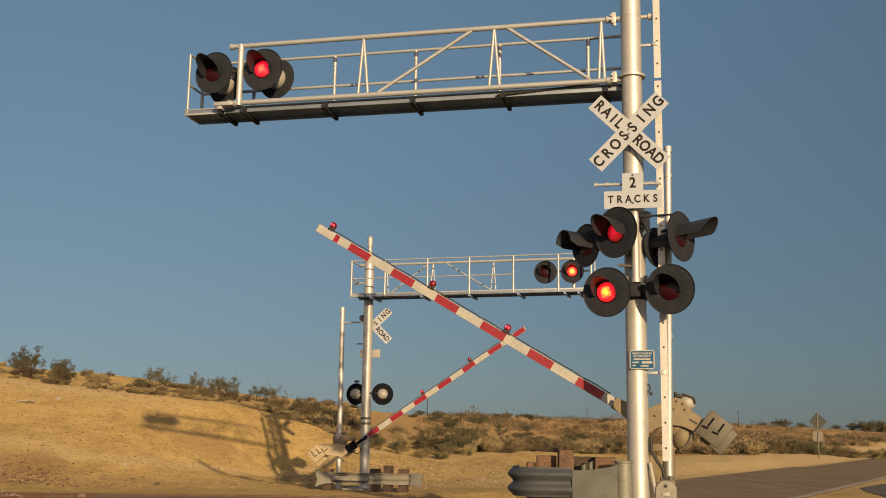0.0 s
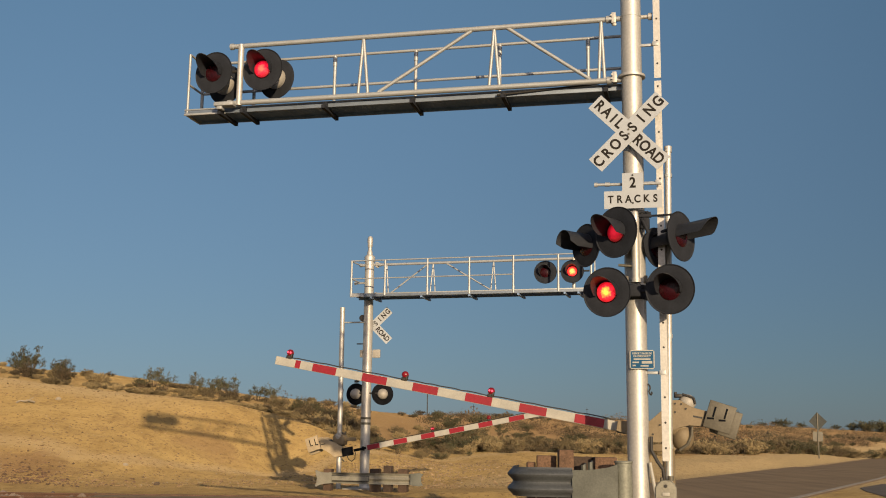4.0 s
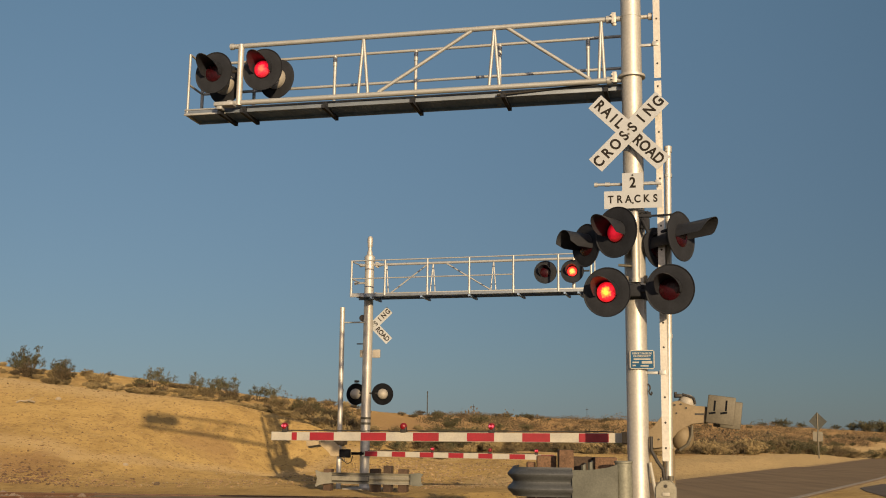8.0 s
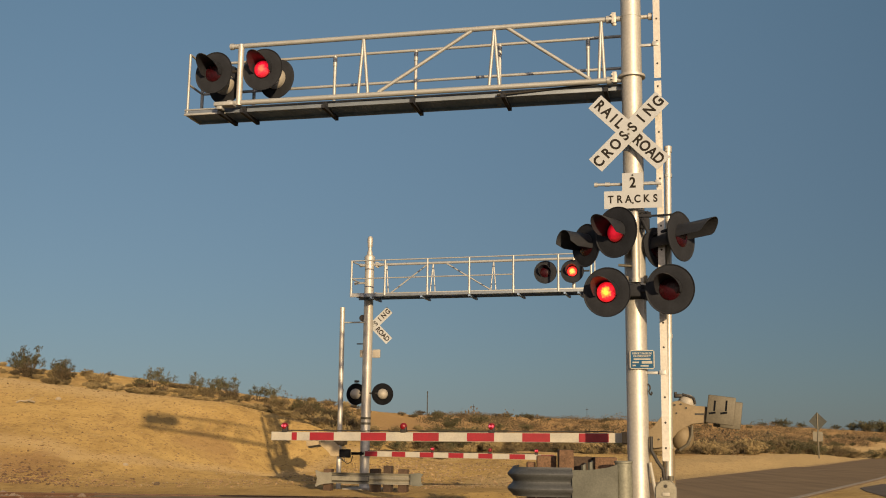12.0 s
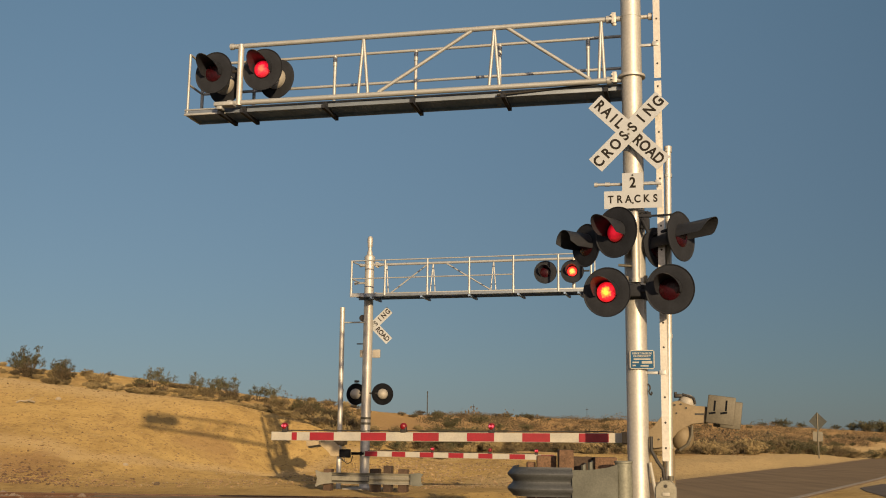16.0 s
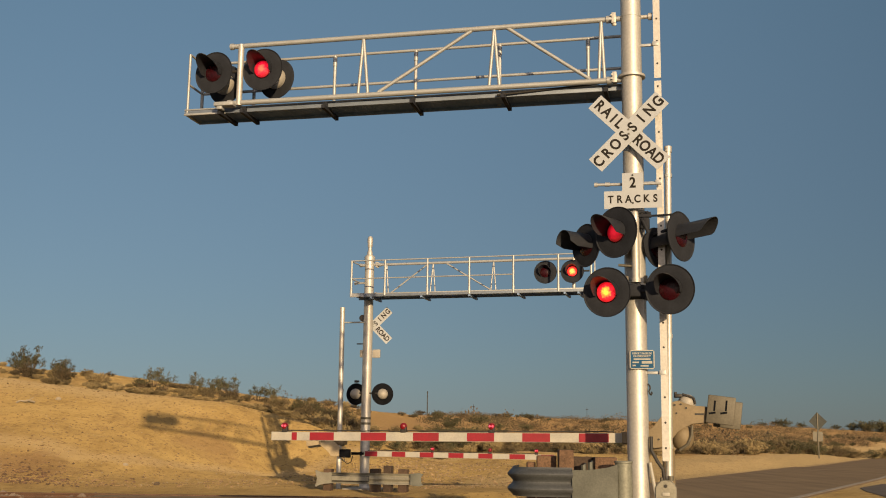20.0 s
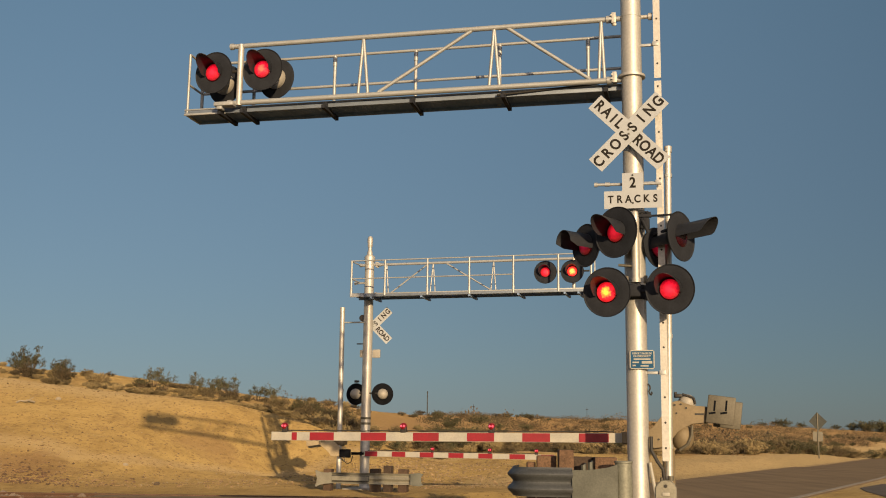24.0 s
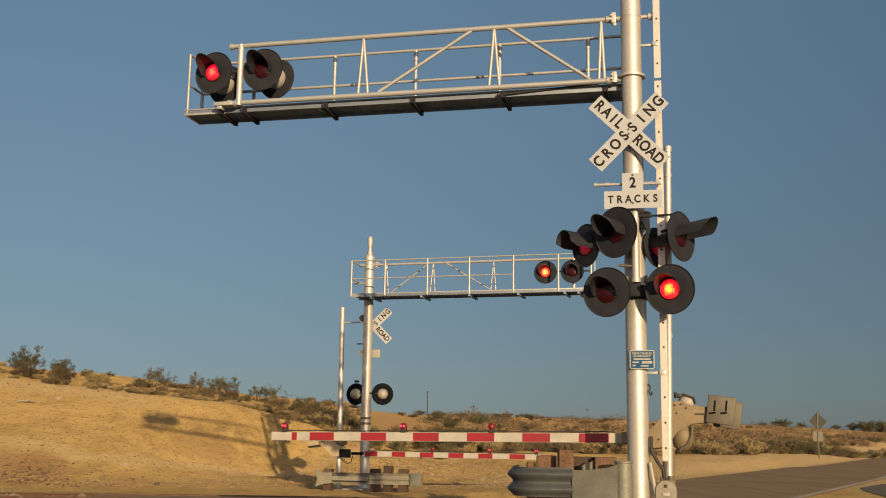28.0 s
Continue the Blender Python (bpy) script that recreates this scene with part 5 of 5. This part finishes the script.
# ---- desert plants ----
def bush_mesh(kind, seed):
    """Twigs that fork from the root, with many small leaves at their ends; about one metre high."""
    rnd = random.Random(seed)
    tv, tf, lv, lf = [], [], [], []

    def twig(a, b, r):
        d = (b - a).normalized()
        s = d.orthogonal().normalized() * r
        t = d.cross(s)
        k = len(tv)
        for p, f in ((a, 1.0), (b, 0.5)):
            for w in (0, 2.09, 4.19):
                tv.append(p + (s * math.cos(w) + t * math.sin(w)) * f)
        tf.extend([(k, k + 1, k + 4, k + 3), (k + 1, k + 2, k + 5, k + 4), (k + 2, k, k + 3, k + 5)])

    blade = 0.2 if kind == "grass" else 0.45

    def leaf(p, size, up=0.4):
        d = Vector((rnd.gauss(0, 1), rnd.gauss(0, 1), rnd.gauss(up, 1))).normalized()
        s = d.orthogonal().normalized() * size * blade
        s.rotate(Matrix.Rotation(rnd.random() * 6.28, 3, d))
        k = len(lv)
        lv.extend([p - s * 0.5, p + s * 0.5, p + d * size + s * 0.25, p + d * size - s * 0.25])
        lf.append((k, k + 1, k + 2, k + 3))

    if kind == "creosote":
        stems, spread, nl, ls, fork = 24, 0.85, 72, 0.046, 4
    elif kind == "wispy":
        stems, spread, nl, ls, fork = 15, 0.72, 60, 0.058, 4
    elif kind in ("sage", "thicket", "dry"):
        stems, spread, nl, ls, fork = 28, 0.95, 54, 0.056, 3
    else:
        stems, spread, nl, ls, fork = 34, 0.9, 45, 0.13, 3
    for _ in range(stems):
        a = rnd.random() * 6.283
        lean = spread * rnd.random() ** 0.6
        hgt = rnd.uniform(0.55, 1.0) * (1 - 0.45 * lean if kind not in ("creosote", "wispy") else 1 - 0.2 * lean)
        base = Vector((0.08 * math.cos(a), 0.08 * math.sin(a), -0.05))
        tip = Vector((math.cos(a) * lean * 0.85, math.sin(a) * lean * 0.85, hgt))
        mid = base.lerp(tip, 0.5) + Vector((rnd.gauss(0, 0.05), rnd.gauss(0, 0.05), 0.06))
        twig(base, mid, 0.012)
        twig(mid, tip, 0.008)
        for _f in range(fork):
            q = mid.lerp(tip, rnd.random())
            e = q + Vector((rnd.gauss(0, 0.13), rnd.gauss(0, 0.13), abs(rnd.gauss(0.10, 0.08))))
            twig(q, e, 0.006)
            for _l in range(nl // fork):
                c = q.lerp(e, rnd.uniform(0.2, 1.1)) + Vector((rnd.gauss(0, 0.035), rnd.gauss(0, 0.035), rnd.gauss(0, 0.035)))
                leaf(c, ls * rnd.uniform(0.6, 1.5), 0.4 if kind != "grass" else 1.5)
        for _l in range({"sage": 20, "thicket": 20, "dry": 24, "creosote": 9, "wispy": 3, "grass": 26}[kind]):
            c = base.lerp(tip, rnd.uniform(0.15, 0.8 if kind not in ("creosote", "wispy") else 1.0)) + Vector((rnd.gauss(0, 0.09), rnd.gauss(0, 0.09), rnd.gauss(0, 0.06)))
            leaf(c, ls * rnd.uniform(0.7, 1.6), 0.6)
    out = []
    for nm, v, f, mt in (("woody_stem", tv, tf, M_TWIG), ("foliage", lv, lf, {"creosote": M_CREO, "wispy": M_CREO, "sage": M_SAGE, "grass": M_STRAW, "thicket": M_CREO, "dry": M_STRAW}[kind])):
        me = bpy.data.meshes.new(nm)
        me.from_pydata([tuple(p) for p in v], [], f)
        me.materials.append(mt)
        out.append(me)
    return out


KINDS = {"creosote": ("creosote_bush", "dark green wispy creosote bush on the sand", "bush"),
         "wispy": ("creosote_bush", "thin open creosote bush on the crest of the bank", "bush"),
         "sage": ("desert_scrub", "olive-brown rounded desert shrub on the sand", "shrub"),
         "dry": ("dry_bush", "straw-brown rounded dry bush by the road", "bush"),
         "thicket": ("desert_thicket", "dark green desert thicket far off", "thicket"),
         "grass": ("dry_grass_clump", "golden dry grass clump on the sand", "grass clump")}
PLANTS = {k: [bush_mesh(k, 11 * i + len(k)) for i in range(4)] for k in KINDS}
plant_rnd = random.Random(77)


def plant(kind, x, y, tall, wide=1.0):
    nm, label, cat = KINDS[kind]
    stems, leaves = plant_rnd.choice(PLANTS[kind])
    root = thing(nm, Matrix.Translation((x, y, height(x, y) - 0.02)) @ Matrix.Rotation(plant_rnd.random() * 6.28, 4, "Z"), label, cat, cat + "s of the desert")
    for name, me in (("woody_stem", stems), ("foliage", leaves)):
        o = new(name, me)
        o.parent = root
        o.matrix_basis = Matrix.Diagonal((tall * wide, tall * wide, tall, 1))
    return root


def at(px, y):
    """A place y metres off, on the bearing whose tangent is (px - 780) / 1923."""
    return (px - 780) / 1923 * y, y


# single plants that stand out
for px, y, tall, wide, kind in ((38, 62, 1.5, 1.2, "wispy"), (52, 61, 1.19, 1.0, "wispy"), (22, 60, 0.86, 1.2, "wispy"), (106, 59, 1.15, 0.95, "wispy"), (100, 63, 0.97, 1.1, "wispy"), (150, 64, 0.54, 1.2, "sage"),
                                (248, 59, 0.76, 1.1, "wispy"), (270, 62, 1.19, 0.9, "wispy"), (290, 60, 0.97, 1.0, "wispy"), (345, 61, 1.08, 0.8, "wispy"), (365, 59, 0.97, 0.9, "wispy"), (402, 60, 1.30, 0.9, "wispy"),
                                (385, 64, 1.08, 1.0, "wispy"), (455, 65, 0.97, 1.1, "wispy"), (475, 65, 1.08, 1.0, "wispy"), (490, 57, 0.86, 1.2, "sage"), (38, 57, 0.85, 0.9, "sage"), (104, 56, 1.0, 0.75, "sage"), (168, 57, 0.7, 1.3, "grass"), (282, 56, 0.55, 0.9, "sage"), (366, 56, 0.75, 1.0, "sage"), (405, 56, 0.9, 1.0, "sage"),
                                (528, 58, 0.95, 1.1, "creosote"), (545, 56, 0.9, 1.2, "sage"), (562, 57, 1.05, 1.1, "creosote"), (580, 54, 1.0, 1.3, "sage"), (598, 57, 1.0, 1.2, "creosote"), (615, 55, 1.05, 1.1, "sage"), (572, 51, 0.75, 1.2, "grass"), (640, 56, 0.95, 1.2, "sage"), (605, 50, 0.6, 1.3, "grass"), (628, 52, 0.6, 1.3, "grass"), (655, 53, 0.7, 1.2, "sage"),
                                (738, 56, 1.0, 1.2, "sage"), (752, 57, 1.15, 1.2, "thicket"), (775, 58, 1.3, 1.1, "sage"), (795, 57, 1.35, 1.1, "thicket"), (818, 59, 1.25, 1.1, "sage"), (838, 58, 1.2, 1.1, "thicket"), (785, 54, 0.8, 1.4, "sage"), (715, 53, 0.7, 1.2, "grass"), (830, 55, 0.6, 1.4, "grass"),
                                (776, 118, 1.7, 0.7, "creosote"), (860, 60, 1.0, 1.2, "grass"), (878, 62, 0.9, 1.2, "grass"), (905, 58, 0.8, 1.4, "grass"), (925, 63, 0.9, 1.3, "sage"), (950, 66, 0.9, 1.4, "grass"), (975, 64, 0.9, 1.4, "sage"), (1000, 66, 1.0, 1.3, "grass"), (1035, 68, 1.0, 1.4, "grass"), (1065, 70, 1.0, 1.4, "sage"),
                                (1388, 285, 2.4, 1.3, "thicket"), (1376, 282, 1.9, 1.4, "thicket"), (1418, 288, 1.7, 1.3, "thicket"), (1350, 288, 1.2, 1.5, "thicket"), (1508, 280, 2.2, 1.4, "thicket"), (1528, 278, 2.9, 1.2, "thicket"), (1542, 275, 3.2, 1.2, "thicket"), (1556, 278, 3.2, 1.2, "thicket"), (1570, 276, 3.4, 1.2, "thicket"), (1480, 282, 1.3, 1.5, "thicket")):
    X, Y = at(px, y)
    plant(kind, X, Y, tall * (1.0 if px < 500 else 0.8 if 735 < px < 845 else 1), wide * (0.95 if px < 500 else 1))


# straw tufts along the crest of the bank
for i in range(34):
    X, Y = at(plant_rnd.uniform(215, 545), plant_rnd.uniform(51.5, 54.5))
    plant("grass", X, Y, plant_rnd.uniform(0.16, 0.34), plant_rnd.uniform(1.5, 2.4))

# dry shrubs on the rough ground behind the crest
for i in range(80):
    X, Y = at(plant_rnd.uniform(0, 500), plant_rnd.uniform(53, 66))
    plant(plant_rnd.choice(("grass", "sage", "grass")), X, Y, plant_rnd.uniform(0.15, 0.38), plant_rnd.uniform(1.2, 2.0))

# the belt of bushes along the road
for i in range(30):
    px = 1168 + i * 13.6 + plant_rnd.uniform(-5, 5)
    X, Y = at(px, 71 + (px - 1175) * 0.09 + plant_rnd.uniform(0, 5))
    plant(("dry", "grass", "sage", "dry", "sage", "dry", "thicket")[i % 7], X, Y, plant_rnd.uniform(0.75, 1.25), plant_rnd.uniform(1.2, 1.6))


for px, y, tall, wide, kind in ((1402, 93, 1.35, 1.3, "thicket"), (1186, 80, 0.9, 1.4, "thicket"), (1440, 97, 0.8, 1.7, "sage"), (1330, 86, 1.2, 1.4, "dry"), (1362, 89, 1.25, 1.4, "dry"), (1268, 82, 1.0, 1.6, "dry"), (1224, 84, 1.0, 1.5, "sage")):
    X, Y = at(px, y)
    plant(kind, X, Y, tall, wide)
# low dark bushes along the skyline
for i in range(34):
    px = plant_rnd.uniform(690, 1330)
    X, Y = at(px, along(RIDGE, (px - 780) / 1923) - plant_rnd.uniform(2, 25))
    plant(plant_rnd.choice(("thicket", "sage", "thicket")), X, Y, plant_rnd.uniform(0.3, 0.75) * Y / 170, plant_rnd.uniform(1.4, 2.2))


def clear(x, y):
    if y < 30 or abs(x - road_x(y)) < (5.6 if x > road_x(y) else 8.5):
        return False
    u = x / y
    if -0.072 < u < -0.022 and y > 74:       # a bare sandy rise
        return False
    return y > 52 + 2 * noise.noise(Vector((x * 0.2, 0, 3))) if u < -0.06 else y > 46 + 130 * max(u, 0)


count = 0
while count < 260:
    y = 44 + 66 * plant_rnd.random() ** 1.1
    u = plant_rnd.uniform(-0.44, 0.42)
    x = u * y
    if not clear(x, y) or (u < -0.16 and y > 70):
        continue
    kind = plant_rnd.choices(("creosote", "sage", "grass"), (2, 5, 6) if u > -0.12 else (1, 4, 7))[0]
    plant(kind, x, y, plant_rnd.uniform(0.25, 0.7) * (1.5 if u > 0.15 else 0.6 if u < -0.12 else 1.0), plant_rnd.uniform(0.9, 1.5))
    count += 1


# dark bushes that stand out on the plain behind
for i in range(110):
    y = 75 + 150 * plant_rnd.random() ** 1.2
    x = y * plant_rnd.uniform(-0.12, 0.43)
    if clear(x, y):
        plant(plant_rnd.choice(("thicket", "sage", "creosote")), x, y, plant_rnd.uniform(0.5, 1.15), plant_rnd.uniform(1.2, 1.9))


def far_scrub():
    """Low plants out to the skyline: each a small tuft of slanting blades."""
    rnd = random.Random(9)
    verts, faces = [], []
    made = 0
    while made < 2900:
        y = 80 + 260 * rnd.random() ** 1.1
        u = rnd.uniform(-0.16, 0.44)
        x = u * y
        if not clear(x, y) or noise.noise(Vector((x * 0.05, y * 0.025, 8))) + 0.35 * (u - 0.1) < rnd.uniform(-0.22, 0.3):
            continue
        made += 1
        z = height(x, y)
        tall = rnd.uniform(0.30, 0.85) * (1 + 1.4 * max(u, 0) * (y < 250)) * (1 + (rnd.random() < 0.04) * 1.3 * (u > 0))
        for _ in range(44):
            a, lean = rnd.random() * 6.283, math.sqrt(rnd.random())
            c = Vector((x + math.cos(a) * lean * tall, y + math.sin(a) * lean * tall, z + tall * rnd.random() * (1.0 - 0.6 * lean * lean)))
            w = tall * rnd.uniform(0.06, 0.13)
            e = Vector((rnd.gauss(0, 1), rnd.gauss(0, 1), rnd.gauss(0, 1))).normalized() * w
            f = e.orthogonal().normalized() * w * 0.8
            k = len(verts)
            verts += [tuple(c - e), tuple(c - f * 0.7), tuple(c + e), tuple(c + f)]
            faces.append((k, k + 1, k + 2, k + 3))
    me = bpy.data.meshes.new("far_scrub")
    me.from_pydata(verts, [], faces)
    me.materials.append(M_SCRUB)
    return tagged(new("far_scrub", me), "olive and straw-coloured scrub covering the far desert", "scrub", kind="stuff")


far_scrub()

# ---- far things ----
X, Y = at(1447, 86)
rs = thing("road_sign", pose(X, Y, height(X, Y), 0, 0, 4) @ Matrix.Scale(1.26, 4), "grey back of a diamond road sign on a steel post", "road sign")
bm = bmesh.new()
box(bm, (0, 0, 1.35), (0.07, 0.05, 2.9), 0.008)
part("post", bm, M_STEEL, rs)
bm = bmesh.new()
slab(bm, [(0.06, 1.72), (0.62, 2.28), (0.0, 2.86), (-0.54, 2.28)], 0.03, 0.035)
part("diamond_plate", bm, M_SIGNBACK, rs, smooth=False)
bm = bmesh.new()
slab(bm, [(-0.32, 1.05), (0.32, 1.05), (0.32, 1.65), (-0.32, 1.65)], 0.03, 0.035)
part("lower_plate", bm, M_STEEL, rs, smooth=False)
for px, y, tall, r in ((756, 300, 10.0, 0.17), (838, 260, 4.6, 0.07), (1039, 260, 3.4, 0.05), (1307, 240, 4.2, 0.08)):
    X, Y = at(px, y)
    up = thing("utility_pole", pose(X, Y, height(X, Y) - 0.2), "thin dark wooden utility pole far off", "utility pole", "utility poles")
    bm = bmesh.new()
    tube(bm, (0, 0, 0), (0, 0, tall), r, 10, r * 0.7)
    tube(bm, (-0.3, 0, tall - 0.5), (0.3, 0, tall - 0.5), 0.06, 8)
    part("pole", bm, M_DARK, up)


# ---- what moves: the gate arms come down, the lamps flash in turn ----
def motions():
    pz = near_arm.location.z
    near_rows = ((0, 30.95), (0.5, 28.25), (1, 25.6), (1.5, 22.9), (2, 20.3), (2.5, 17.8), (3, 15.35), (3.5, 13.0), (4.5, 8.7), (5.5, 4.9), (6.1, 2.5), (6.5, 1.05), (6.9, 0.1), (7.3, 0), (28, 0))
    walk(near_arm, [(t, pose(0, 0, pz, 0, a, 0)) for t, a in near_rows])
    fz = far_arm.location.z
    far_rows = ((0, 33.8), (0.5, 30.6), (1, 27.5), (1.5, 24.5), (2, 21.5), (2.5, 18.9), (3, 16.5), (3.5, 14.1), (4.5, 9.2), (5.5, 4.1), (5.9, 1.8), (6.2, 0.25), (28, 0.25))
    walk(far_arm, [(t, pose(0, 0, fz, 0, a, 0)) for t, a in far_rows])
    lit, dark = pose(0, -0.022, 0), pose(0, 0.016, 0)
    moved = [(bulb, phase, lit, dark, late) for bulb, phase, late in BULBS]
    for glow, phase, side in GATE_GLOWS:
        out = Matrix.Translation(glow.location)
        if phase != "steady":
            moved.append((glow, phase, out, out @ pose(0, 0.04 * side, 0), 0.0))
    for part_, phase, here, away, late in moved:
        on, off = (HALF_A, HALF_B) if phase == "A" else (HALF_B, HALF_A)
        rows = [(0.0, here if phase == "A" else away)]
        for k in range(29):
            pair = [(on + BLINK * k - 0.03, away), (on + BLINK * k, here)], [(off + BLINK * k - late, here), (off + BLINK * k + 0.05 - late, away)]
            for two in sorted(pair, key=lambda p: p[0][0]):
                rows += [(t, m) for t, m in two if 0 < t < 28]
        rows.append((28.0, away if phase == "A" else here))
        walk(part_, rows)


motions()
